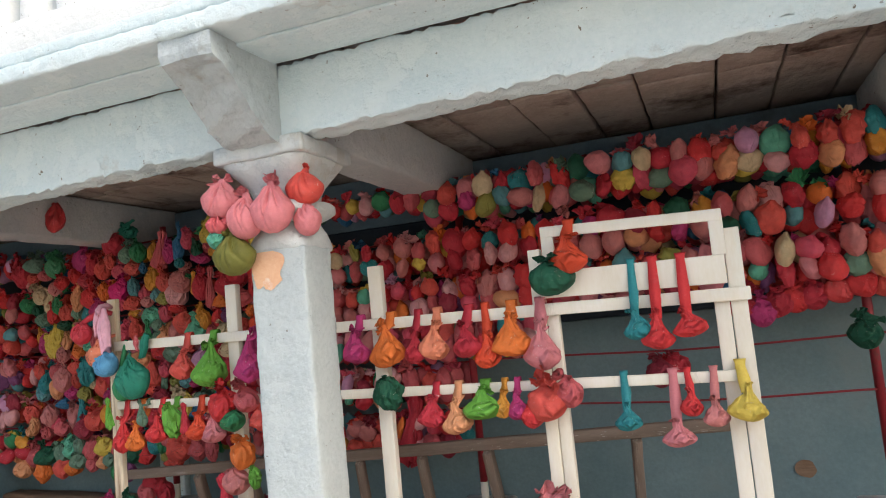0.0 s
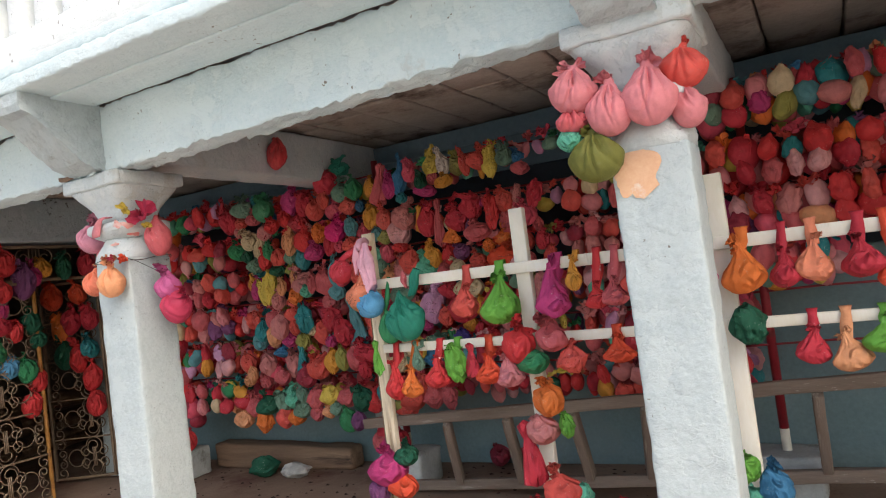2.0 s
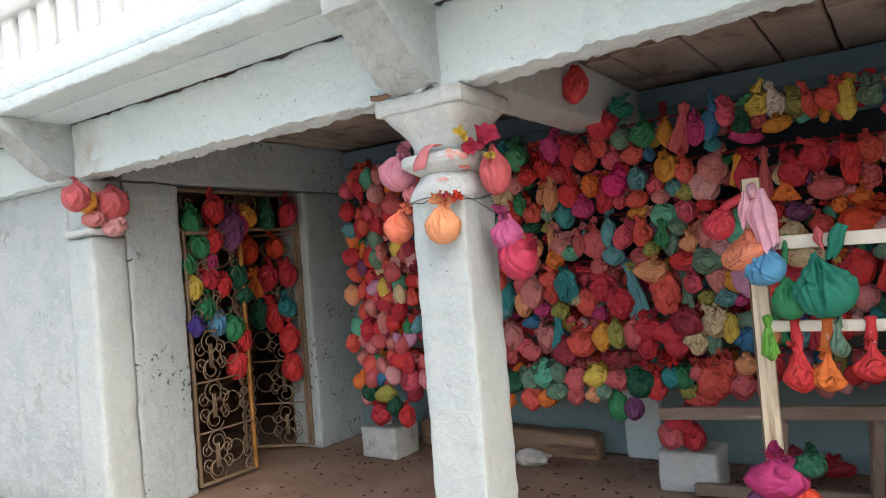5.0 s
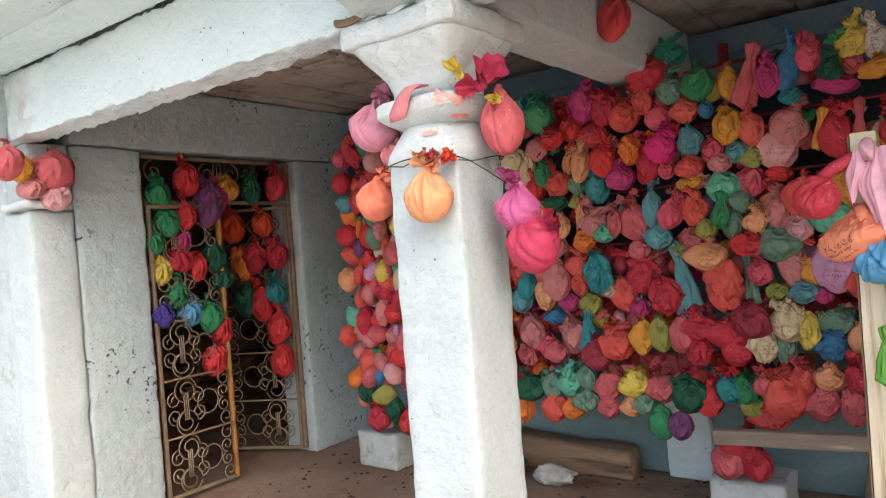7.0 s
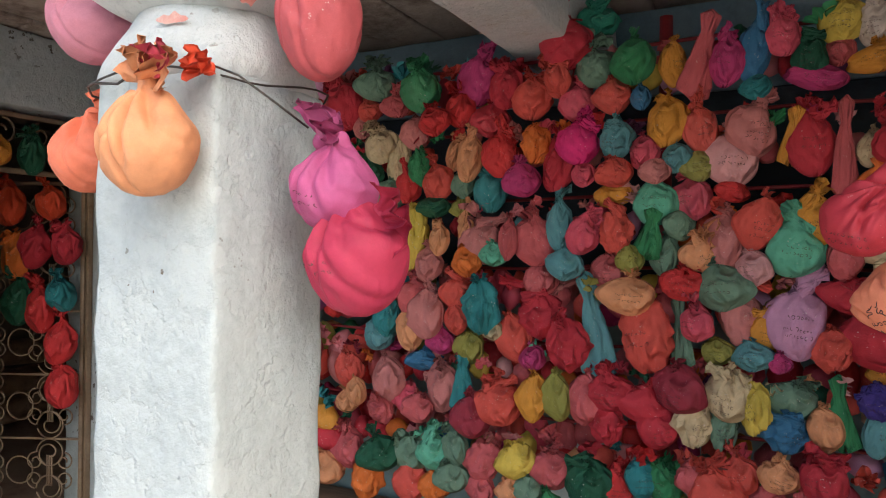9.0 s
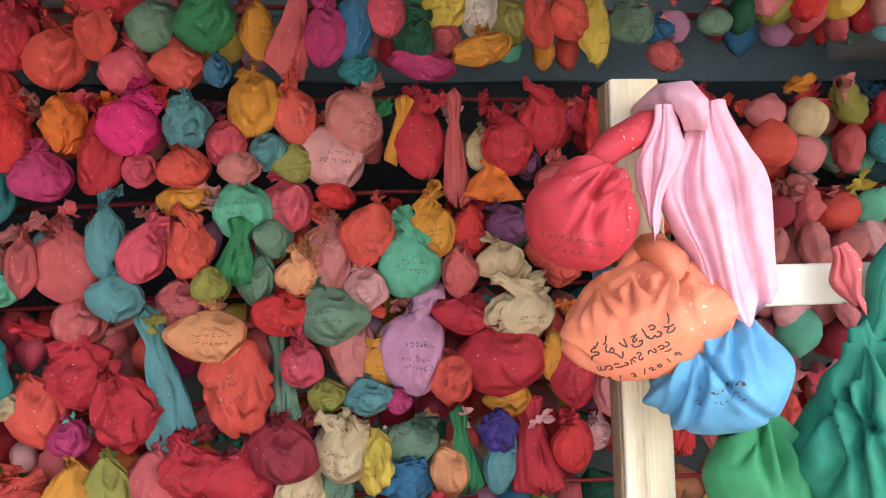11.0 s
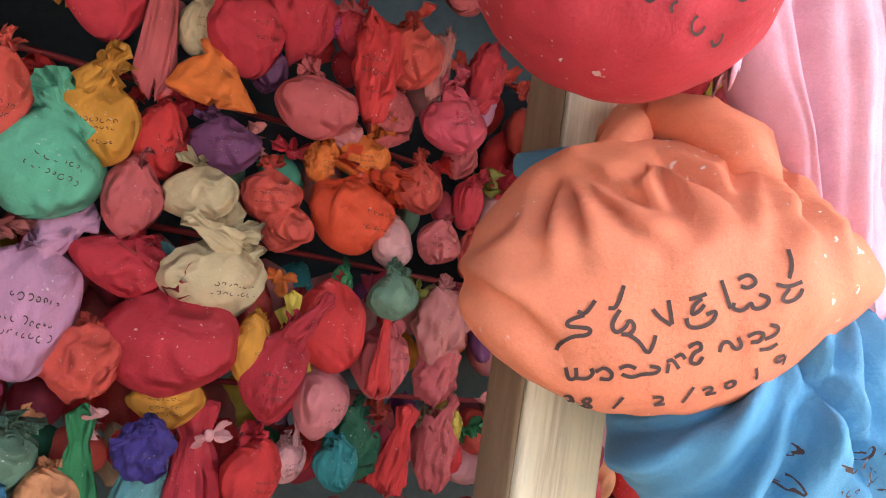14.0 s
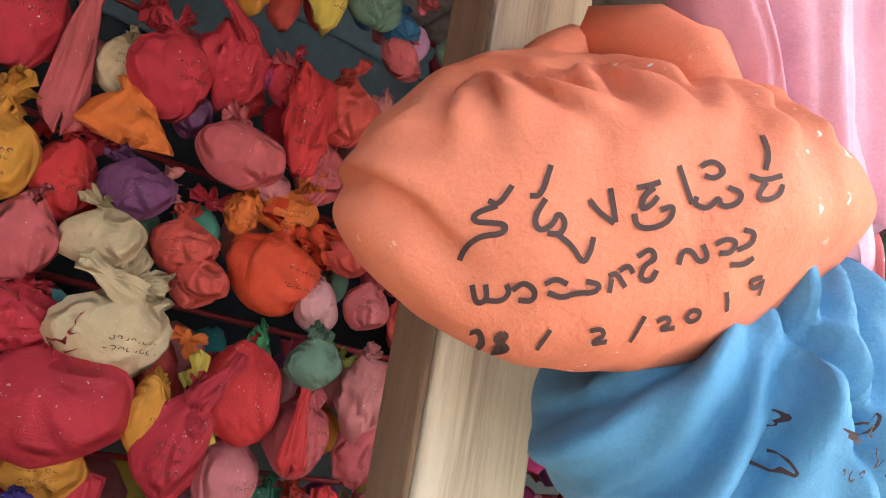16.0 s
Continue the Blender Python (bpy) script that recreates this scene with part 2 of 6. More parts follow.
def tube(bm, pts, r, sides=6, taper=None):
    """A round bar along a line of points."""
    pts = [Vector(p) for p in pts]
    rings = []
    for i, p in enumerate(pts):
        d = (pts[min(i + 1, len(pts) - 1)] - pts[max(i - 1, 0)]).normalized()
        a = d.cross(Vector((0.31, 0.17, 0.93)))
        if a.length < 0.1:
            a = d.cross(Vector((1, 0, 0)))
        a.normalize()
        b = d.cross(a)
        rr = r if taper is None else r * taper(i / (len(pts) - 1))
        rings.append([bm.verts.new(p + (a * math.cos(2 * math.pi * k / sides) + b * math.sin(2 * math.pi * k / sides)) * rr) for k in range(sides)])
    for u, v in zip(rings, rings[1:]):
        for k in range(sides):
            bm.faces.new((u[k], u[(k + 1) % sides], v[(k + 1) % sides], v[k]))
    bm.faces.new(rings[0][::-1])
    bm.faces.new(rings[-1])
    return smooth(bm)


def loft(profile, sides=40, amp=0.003, bm=None):
    """Rings of (height, half width, squareness 0 to 1) joined into one solid."""
    bm = bm or bmesh.new()
    rings = []
    for z, w, sq in profile:
        e = 2 + sq * 14
        ring = []
        for k in range(sides):
            a = 2 * math.pi * (k + 0.5) / sides
            c, s = math.cos(a), math.sin(a)
            rad = w / (abs(c) ** e + abs(s) ** e) ** (1 / e)
            p = Vector((rad * c, rad * s, z))
            ring.append(bm.verts.new(p + noise.noise_vector(p * 11 + Vector((3, 1, 7))) * amp))
        rings.append(ring)
    for u, v in zip(rings, rings[1:]):
        for k in range(sides):
            bm.faces.new((u[k], u[(k + 1) % sides], v[(k + 1) % sides], v[k]))
    bm.faces.new(rings[0][::-1])
    bm.faces.new(rings[-1])
    return smooth(bm)


# ---- structure ----
WALL_Y, WALL_X, CEIL = 4.87, -6.545, 2.53
g = bmesh.new()
bmesh.ops.create_grid(g, x_segments=40, y_segments=40, size=60)
tagged(part("ground", g, GROUND), "pale dusty ground in front of the porch", "ground", kind="structure").location = (0, 0, -0.16)
tagged(part("floor", block(-9.6, 4.2, 2.15, 7.2, -0.3, 0.0, 0.25, 0.02, 0.006, 3), FLOOR), "dirty reddish brown cement porch floor with debris", "floor", kind="structure")
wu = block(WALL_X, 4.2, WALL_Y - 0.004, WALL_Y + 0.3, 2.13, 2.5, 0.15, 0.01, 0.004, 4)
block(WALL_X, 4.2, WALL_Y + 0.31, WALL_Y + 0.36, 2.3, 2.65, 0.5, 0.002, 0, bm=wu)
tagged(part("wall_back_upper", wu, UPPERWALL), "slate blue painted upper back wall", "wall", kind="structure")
# this band is coloured darker to deepen the shaded gaps between rows
tagged(part("wall_back_middle", block(WALL_X, 4.2, WALL_Y - 0.002, WALL_Y + 0.3, 1.3, 2.127, 0.15, 0.01, 0.004, 4), SHADEBLUE), "blue back wall behind the rack, coloured dark for the shade between bundles", "wall", kind="structure")
tagged(part("wall_back", block(WALL_X, 4.2, WALL_Y, WALL_Y + 0.3, 0.0, 1.297, 0.15, 0.01, 0.006, 4), BLUEWALL), "pale blue plastered back wall", "wall", kind="structure")
wl = block(WALL_X - 0.3, WALL_X, 2.72, 3.12, 0.0, 2.13, 0.03, 0.014, 0.008, 17)
block(WALL_X - 0.3, WALL_X, 4.32, WALL_Y + 0.3, 0.0, 2.13, 0.03, 0.014, 0.008, 17, wl)
block(WALL_X - 0.3, WALL_X, 2.72, WALL_Y + 0.3, 2.14, 2.52, 0.035, 0.01, 0.007, 17, wl)
tagged(part("wall_left", wl, ENDWASH), "whitewashed end wall with a gated doorway", "wall", kind="structure")
tagged(part("wall_front_left", block(-9.6, -6.84, 2.5, 2.8, 0.0, 2.14, 0.15, 0.02, 0.006, 5), LIMEDIRT), "stained whitewashed front wall", "wall", kind="structure")
rm = block(-9.6, -9.3, 2.8, 7.2, 0, 2.5, 0.3, 0.01, 0.004)
block(-9.3, WALL_X - 0.31, 6.9, 7.2, 0, 2.5, 0.3, 0.01, 0.004, bm=rm)
block(WALL_X - 0.3, WALL_X + 0.0, WALL_Y + 0.31, 6.9, 0, 2.5, 0.3, 0.01, 0.004, bm=rm)
tagged(part("wall_store_room", rm, DARKWALL), "dark sooty walls of the store room", "wall", kind="structure")

# stone slab ceiling, one mesh with open joints
cl = bmesh.new()
rng = random.Random(4)
x = -9.6
while x < 4.2:
    w = rng.uniform(0.3, 0.4)
    dz = rng.uniform(-0.012, 0.012)
    cutp = rng.uniform(3.6, 4.0)
    for ya, yb in ((2.579, cutp), (cutp + 0.012, 7.2 if x < -6.6 else 5.17)):
        block(x, min(x + w, 4.2), ya, yb, CEIL + dz + rng.uniform(-0.006, 0.006), CEIL + 0.12, 0.12, 0.012, 0.006, 7, cl)
    x += w + 0.012
tagged(part("ceiling", cl, STONE), "brown stained stone slab ceiling with open joints", "ceiling", kind="structure")
tagged(part("roof", block(-9.6, 4.2, 2.42, 7.2, CEIL + 0.125, CEIL + 0.2, 0.5, 0.01, 0.0), CONCRETE), "roof slab over the porch", "roof", kind="structure")
# eave slab and beams
fb = block(-9.6, 4.2, 2.42, 2.575, 2.14, 2.468, 0.026, 0.005, 0.008, 9)
for v in fb.verts:
    v.co.z += (0.034 * min(1.0, max(0.0, (v.co.x + 4.0) / 2.7)) + 0.006 * max(0.0, v.co.x + 1.3)) * min(1.0, max(0.0, (2.462 - v.co.z) / 0.3))
for v in fb.verts:
    if v.co.z < 2.24:
        v.co += Vector((0, 0.8, 1.0)) * (0.012 * noise.noise(v.co * 19) + 0.017 * noise.noise(v.co * 57))
    elif v.co.z > 2.45 and v.co.y < 2.46:
        v.co += Vector((0, 0.5, -1.0)) * (0.022 * max(0.0, noise.noise(v.co * 5) - 0.1) + 0.016 * max(0.0, noise.noise(v.co * 31)))
tagged(part("front_beam", fb, LIMEBLUE), "pale blue whitewashed front beam with rough edges", "beam", kind="structure")
ev = block(-9.6, 4.2, 2.0, 2.43, 2.475, 2.545, 0.03, 0.01, 0.007, 31)
block(-9.6, 4.2, 2.025, 2.43, 2.556, 2.615, 0.03, 0.012, 0.007, 31, ev)
block(-9.6, 4.2, 2.17, 2.402, 2.463, 2.4745, 0.05, 0.003, 0.004, 9, ev)
tagged(part("eave", ev, LIMEBLUE), "whitewashed stone eave slab with a dirty groove", "eave", kind="structure")
for n_, bx in enumerate((-3.98, -1.28, 1.42)):
    tagged(part("cross_beam", block(bx - 0.13, bx + 0.13, 2.578, WALL_Y - 0.003, 2.2, CEIL - 0.015, 0.06, 0.015, 0.006, 8), LIME), "whitewashed cross beam from column to back wall", "beam", "cross beams", "structure")
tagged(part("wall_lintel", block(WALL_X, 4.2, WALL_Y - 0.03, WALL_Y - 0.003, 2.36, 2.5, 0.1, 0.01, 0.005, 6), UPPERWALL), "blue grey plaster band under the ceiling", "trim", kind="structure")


def bracket(bx):
    """A stone bracket: a block end over a hollow slope, with a broad chiselled underside."""
    bm = bmesh.new()
    key = [(2.42, 2.145), (2.36, 2.15), (2.3, 2.175), (2.22, 2.24), (2.14, 2.32), (2.07, 2.37), (2.022, 2.39), (2.012, 2.42), (2.012, 2.474), (2.42, 2.474)]
    prof = []
    for (ay, az), (by, bz) in zip(key, key[1:]):
        n = max(1, round(math.hypot(by - ay, bz - az) / 0.022))
        prof += [(ay + (by - ay) * i / n, az + (bz - az) * i / n) for i in range(n)]
    prof.append(key[-1])
    n = 13
    rows_ = []
    for i in range(n + 1):
        xx = bx - 0.115 + 0.23 * i / n
        line = []
        for y_, z_ in prof:
            p = Vector((xx, y_, z_))
            edge = 1.0 if i in (0, n) else 0.55
            under = 0.006 * abs(math.sin(34 * (y_ + 0.4 * (xx - bx)))) if z_ < 2.38 and 0 < i < n else 0.0
            line.append(bm.verts.new(p + noise.noise_vector(p * 14) * 0.006 + noise.noise_vector(p * 48) * 0.006 * edge + Vector((0, under, under))))
        rows_.append(line)
    m = len(prof)
    for u, v in zip(rows_, rows_[1:]):
        for k in range(m):
            bm.faces.new((u[k], v[k], v[(k + 1) % m], u[(k + 1) % m]))
    bm.faces.new(rows_[0])
    bm.faces.new(rows_[-1][::-1])
    bmesh.ops.recalc_face_normals(bm, faces=bm.faces)
    return bm


for bx in (-6.68, -3.98, -1.28):
    tagged(part("eave_bracket", bracket(bx), LIMEDIRT), "curved whitewashed stone bracket under the eave", "bracket", "eave brackets", "structure")

# balustrade on the roof edge
par = thing("parapet", "whitewashed roof parapet with short balusters", "parapet", kind="structure")
part("base_kerb", block(-9.6, 4.2, 2.06, 2.3, 2.618, 2.76, 0.06, 0.014, 0.008, 10), ROOFWASH, par)
part("top_rail", block(-9.6, 4.2, 2.08, 2.28, 3.06, 3.213, 0.1, 0.012, 0.006, 9), ROOFWASH, par)
part("red_band", block(-9.6, 4.2, 2.075, 2.285, 3.215, 3.28, 0.3, 0.01, 0.002, 6), REDTRIM, par)
bal = bpy.data.meshes.new("baluster")
bb = block(-0.064, 0.064, -0.075, 0.075, 2.757, 3.062, 0.06, 0.008, 0.004, 9)
bb.to_mesh(bal)
bb.free()
bx = -9.5
while bx < 4.1:
    o = part("baluster", bal, ROOFWASH, par)
    o.location = (bx, 2.18, 0)
    bx += 0.205


def column(cx, cy, name, label, up=0.0, deep=0.257):
    c = thing(name, label, "column", "porch columns", "structure", (cx, cy, 0))
    part("shaft", block(-0.115, 0.142, -0.135, deep - 0.135, 0, 1.705 + up, 0.03, 0.01, 0.0045, 16), COLWASH, c)
    part("neck", loft([(1.695, 0.132, 0.9), (1.71, 0.14, 0.4), (1.735, 0.148, 0.1), (1.765, 0.146, 0.02), (1.79, 0.134, 0.0), (1.815, 0.12, 0.0)], 40, 0.004), LIME, c).location.z = up
    part("ring", loft([(1.812, 0.115, 0.05), (1.83, 0.14, 0.15), (1.848, 0.158, 0.25), (1.855, 0.162, 0.25), (1.884, 0.162, 0.25), (1.892, 0.156, 0.2), (1.9, 0.12, 0.1)], 40, 0.003), LIME, c).location.z = up
    part("bell", loft([(1.898, 0.124, 0.1), (1.93, 0.126, 0.1), (1.965, 0.137, 0.15), (2.0, 0.157, 0.25), (2.03, 0.178, 0.35), (2.06, 0.196, 0.5), (2.068, 0.196, 0.6)], 40, 0.004), LIME, c).location.z = up
    part("abacus", block(-0.21, 0.21, -0.21, 0.21, 2.066, 2.137, 0.04, 0.012, 0.006, 10), LIME, c).location.z = up
    return c


column(-1.28, 2.61, "column_1", "square whitewashed stone column with a peach paint patch", 0.036, 0.215)
column(-3.98, 2.61, "column_2", "square whitewashed stone column with a ringed neck")
column(1.42, 2.61, "column_3", "square whitewashed stone column")
c4 = thing("column_4", "stained whitewashed half column built into the end wall", "column", "porch columns", "structure", (-6.68, 2.61, 0))
part("shaft", block(-0.155, 0.145, -0.135, 0.105, 0, 1.78, 0.045, 0.025, 0.009, 7), COLWASH, c4)
part("upper_shaft", block(-0.155, 0.125, -0.115, 0.105, 1.78, 2.137, 0.05, 0.02, 0.008, 7), COLWASH, c4)
part("broken_abacus", block(-0.1, 0.19, -0.17, 0.02, 1.79, 1.83, 0.04, 0.012, 0.008, 12), LIME, c4)
pp = bmesh.new()
mid = pp.verts.new((-0.035, -0.1395, 1.668))
ring_ = []
for k in range(40):
    a_ = 2 * math.pi * k / 40
    rr = 1.05 + 0.3 * noise.noise(Vector((math.cos(a_) * 1.7, math.sin(a_) * 1.7, 2.0))) + 0.2 * noise.noise(Vector((math.cos(a_) * 5, math.sin(a_) * 6, 4.0)))
    ring_.append(pp.verts.new((max(-0.108, -0.035 + 0.074 * rr * math.cos(a_)), -0.1385, min(1.732, 1.668 + 0.085 * rr * math.sin(a_)))))
for k in range(40):
    pp.faces.new((mid, ring_[k], ring_[(k + 1) % 40]))
part("peach_patch", pp, PEACH, bpy.data.objects["column_1"], "patch of peach paint")

def paint_patch(z0, z1, w, sq, a0, a1, seed):
    """A ragged film of old red paint on a round of the second column."""
    bm = bmesh.new()
    e = 2 + sq * 14
    n, m = 22, 6
    grid = []
    for i in range(n + 1):
        a = math.radians(a0 + (a1 - a0) * i / n)
        c, s = math.cos(a), math.sin(a)
        rad = (w + 0.003) / (abs(c) ** e + abs(s) ** e) ** (1 / e)
        lo = z0 + (z1 - z0) * (0.25 + 0.35 * noise.noise(Vector((i * 0.21, seed, 0.3))))
        hi = z1 - (z1 - z0) * (0.15 + 0.35 * noise.noise(Vector((i * 0.19, seed, 7.3))))
        end = min(1.0, min(i, n - i) / 4)
        mid_ = 0.5 * (z0 + z1)
        grid.append([bm.verts.new((rad * c, rad * s, mid_ + (lo + (hi - lo) * k / m - mid_) * end)) for k in range(m + 1)])
    for u, v in zip(grid, grid[1:]):
        for k in range(m):
            bm.faces.new((u[k], v[k], v[k + 1], u[k + 1]))
    part("paint_patch", smooth(bm), OLDRED, bpy.data.objects["column_2"], "flaking patch of red paint")


paint_patch(1.835, 1.897, 0.161, 0.25, -62, -30, 1.0)
paint_patch(1.8, 1.845, 0.136, 0.12, -44, -20, 2.6)
paint_patch(1.768, 1.79, 0.146, 0.02, -78, -58, 4.0)

# ---- gate ----
gate = thing("iron_gate", "cream painted iron scroll gate, one leaf ajar", "gate", at=(0, 0, 0))
GX = -6.63


def bar(ya, yb, za, zb, t=0.016, x_=GX, bm=None):
    return block(x_ - t, x_ + t, ya, yb, za, zb, 0.3, 0.003, 0, bm=bm)


def spiral(bm, cy, cz, r, start, turns, sx=1, x_=0.0, thick=0.006):
    pts = []
    n = int(18 * abs(turns))
    for i in range(n + 1):
        f = i / n
        a = start + turns * 2 * math.pi * f
        rr = r * (1 - 0.72 * f)
        pts.append((x_, cy + sx * rr * math.cos(a), cz + rr * math.sin(a)))
    tube(bm, pts, thick, 5)


def panel(w, cz):
    """Wrought scrolls between two cross bars: a stem with rings, an open ring and end scrolls."""
    bm = bmesh.new()
    s0, s1, s2 = 0.33 * w, 0.63 * w, 0.86 * w
    for sz in (-1, 1):
        spiral(bm, s0, cz + sz * 0.098, 0.072, -sz * math.pi / 2, 1.0, 1, thick=0.0048)
        tube(bm, [(0, s0 + 0.074 * math.cos(a * 0.3), cz + sz * 0.1 + 0.074 * math.sin(a * 0.3)) for a in range(21)], 0.0048, 5)
        for sy in (-1, 1):
            spiral(bm, s0 + sy * 0.082, cz + sz * 0.05, 0.05, sz * math.pi / 2, -sz * 1.3, sy, thick=0.0048)
        spiral(bm, s2, cz + sz * 0.045, 0.045, -sz * math.pi / 2, sz * 1.3, -1, thick=0.0048)
        spiral(bm, s2 + 0.01, cz + sz * 0.125, 0.05, sz * math.pi / 2, -sz * 1.1, -1, thick=0.0048)
    tube(bm, [(0, s1 + 0.075 * math.cos(a * 0.3), cz + 0.075 * math.sin(a * 0.3)) for a in range(22)], 0.0048, 5)
    for k in range(-1, 2):
        tube(bm, [(0, s0 + k * 0.013, cz - 0.085), (0, s0 + k * 0.013, cz + 0.085)], 0.0055, 5)
    return bm


fr = bar(3.13, 3.16, 0.03, 2.12)
bar(4.285, 4.315, 0.03, 2.12, bm=fr)
bar(3.16, 4.285, 2.095, 2.12, bm=fr)
bar(3.16, 4.285, 1.815, 1.84, bm=fr)
part("gate_frame", fr, IRON, gate)
for k in range(6):
    tr = bmesh.new()
    spiral(tr, 3.25 + k * 0.19, 2.02, 0.07, math.pi / 2, 1.2 * (-1) ** k, 1, GX)
    part("transom_scroll", tr, IRON, gate)
for k in range(4):
    tr = bmesh.new()
    tube(tr, [(GX, 3.68 + k * 0.03, 1.84), (GX, 3.68 + k * 0.03, 2.1)], 0.005, 5)
    part("transom_bar", tr, IRON, gate)


def leaf(width, stile_mat):
    lf = new("gate_leaf")
    lf.parent = gate
    b = block(-0.012, 0.012, 0, 0.022, 0.03, 1.81, 0.4, 0.003, 0)
    block(-0.012, 0.012, 0.022, width - 0.022, 0.03, 0.052, 0.4, 0.003, 0, bm=b)
    block(-0.012, 0.012, 0.022, width - 0.022, 1.788, 1.81, 0.4, 0.003, 0, bm=b)
    for k in range(1, 5):
        z_ = 0.04 + k * 0.352
        block(-0.008, 0.008, 0.022, width - 0.022, z_ - 0.006, z_ + 0.006, 0.4, 0.002, 0, bm=b)
    part("leaf_frame", b, IRON, lf)
    part("stile", block(-0.014, 0.014, width - 0.022, width, 0.03, 1.81, 0.4, 0.003, 0), stile_mat, lf)
    for k in range(5):
        part("scroll_panel", panel(width, 0.04 + (k + 0.5) * 0.352), IRON, lf)
    return lf


l1 = leaf(0.51, GOLDIRON)
l1.matrix_basis = pose(GX + 0.055, 3.15, 0, 0, 0, 0)
l2 = leaf(0.57, IRON)
l2.matrix_basis = pose(GX, 4.28, 0, 0, 0, 114.5)

# timber stacked in the dark room
rng = random.Random(9)
for k in range(9):
    yy, zz = 3.4 + (k % 3) * 0.9 + rng.uniform(-0.1, 0.1), 0.12 + (k // 3) * 0.23
    bm = bmesh.new()
    tube(bm, [(-8.9 + rng.uniform(-0.1, 0.1) + 0.0 * i, yy - 0.5 + i * 0.25, zz + rng.uniform(-0.01, 0.01)) for i in range(5)], 0.11, 9)
    tagged(part("log", bm, LOGWOOD), "rough brown log stacked in the dark store room", "log", "stacked logs")


# ---- hanging rack ----
RACK_Y = 4.36
ROWS_Z = (2.2, 1.93, 1.66, 1.39, 1.1, 0.81)
rack = thing("hanging_rack", "red painted pipe rack with rods for bundles", "rack", at=(0, 0, 0))
for px in (-5.85, -3.55, -1.13, 1.1, 3.3):
    bm = bmesh.new()
    tube(bm, [(px, RACK_Y, 0.2), (px, RACK_Y, 2.3)], 0.024, 12)
    part("rack_post", bm, REDPAINT, rack)
    bm = bmesh.new()
    tube(bm, [(px, RACK_Y, 0.2), (px, RACK_Y, 0.36)], 0.0245, 12)
    part("post_foot", bm, WHITEWOOD, rack, "white painted pipe foot")
    tagged(part("concrete_block", block(px - 0.17, px + 0.17, RACK_Y - 0.15, RACK_Y + 0.15, 0.0, 0.24, 0.05, 0.02, 0.008, 9), CONCRETE), "rough pale concrete footing block on the floor", "concrete block", "rack footings")
for z_ in ROWS_Z:
    bm = bmesh.new()
    tube(bm, [(-5.9 + i * 0.46, RACK_Y - 0.012, z_ + 0.012 * math.sin(i * 1.3)) for i in range(21)], 0.0068, 6)
    part("rod", bm, REDPAINT, rack)


# ---- white wooden frame ----
FY = 3.195
fence = thing("white_frame", "white painted wooden frame hung with cloth bags", "wooden frame", at=(0, 0, 0))


def plank(name, x0, x1, z0, z1, y0=FY, d=0.045, mat=WHITEWOOD, slope=0.0):
    bm = block(x0, x1, y0, y0 + d, z0, z1, 0.12, 0.004, 0.0015, 6)
    for v in bm.verts:
        v.co.y -= 0.032 * max(0.0, v.co.x + 2.93)
    if slope:
        for v in bm.verts:
            v.co.z += slope * (v.co.x - x0)
    return part(name, bm, mat, fence)


plank("post", -2.93, -2.865, 0.0, 1.685, d=0.035, mat=RAWWOOD)
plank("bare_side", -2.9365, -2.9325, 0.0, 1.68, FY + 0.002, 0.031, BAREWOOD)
plank("post", -2.075, -2.005, 0.0, 1.68)
plank("post", -1.205, -1.135, 0.0, 1.68)
plank("post", -0.395, -0.34, 0.0, 1.66)
plank("post", -0.337, -0.285, 0.0, 1.39, FY + 0.005)
plank("post", 0.35, 0.408, 0.0, 1.39, FY + 0.005)
plank("post", 0.412, 0.475, 0.0, 1.65)
plank("rail", -2.863, 0.49, 1.385, 1.438, FY - 0.024, 0.022, slope=-0.008)
plank("rail", -2.863, 0.41, 1.055, 1.1, FY - 0.022, 0.02, slope=-0.003)
plank("rail", -2.863, -1.2, 0.2, 0.245, FY - 0.022, 0.02)
plank("board", -0.35, 0.41, 1.44, 1.555, FY - 0.022, 0.02, slope=-0.012)
plank("top_bar", -0.325, 0.42, 1.705, 1.752, FY - 0.02, 0.02, slope=-0.03)
plank("stile", 0.365, 0.42, 1.545, 1.705, FY - 0.018, 0.02)
plank("stile", -0.325, -0.27, 1.555, 1.71, FY - 0.018, 0.02)

# ---- timber ladder lying on its side ----
lad = thing("ladder", "weathered grey wooden ladder propped on its side", "ladder", at=(0, 0, 0))
LA, LB = Vector((-3.6, 3.95, 0.52)), Vector((0.5, 3.86, 0.76))


def beam_between(name, a, b, w, h, parent, mat):
    d = (b - a)
    bm = block(0, d.length, -w / 2, w / 2, -h / 2, h / 2, 0.12, 0.006, 0.004, 6)
    o = part(name, bm, mat, parent)
    o.matrix_basis = Matrix.Translation(a) @ d.to_track_quat("X", "Z").to_matrix().to_4x4()
    return o


beam_between("rail", LA, LB, 0.05, 0.065, lad, OLDWOOD)
beam_between("rail", LA + Vector((0.1, 0.22, -0.47)), LB + Vector((0.1, 0.2, -0.5)), 0.05, 0.065, lad, OLDWOOD)
for k in range(8):
    f = 0.146 + k * 0.1
    p = LA.lerp(LB, f)
    beam_between("rung", p + Vector((0.02, 0.0, -0.03)), p + Vector((-0.05 + 0.03 * (k % 3), 0.21, -0.46)), 0.05, 0.085, lad, OLDWOOD)

tagged(part("wall_pilaster", block(-4.12, -3.87, 4.8, WALL_Y - 0.002, 0.0, 0.62, 0.08, 0.012, 0.006, 5), LIMEBLUE), "pale blue whitewashed stub pilaster on the back wall", "pilaster", kind="structure")

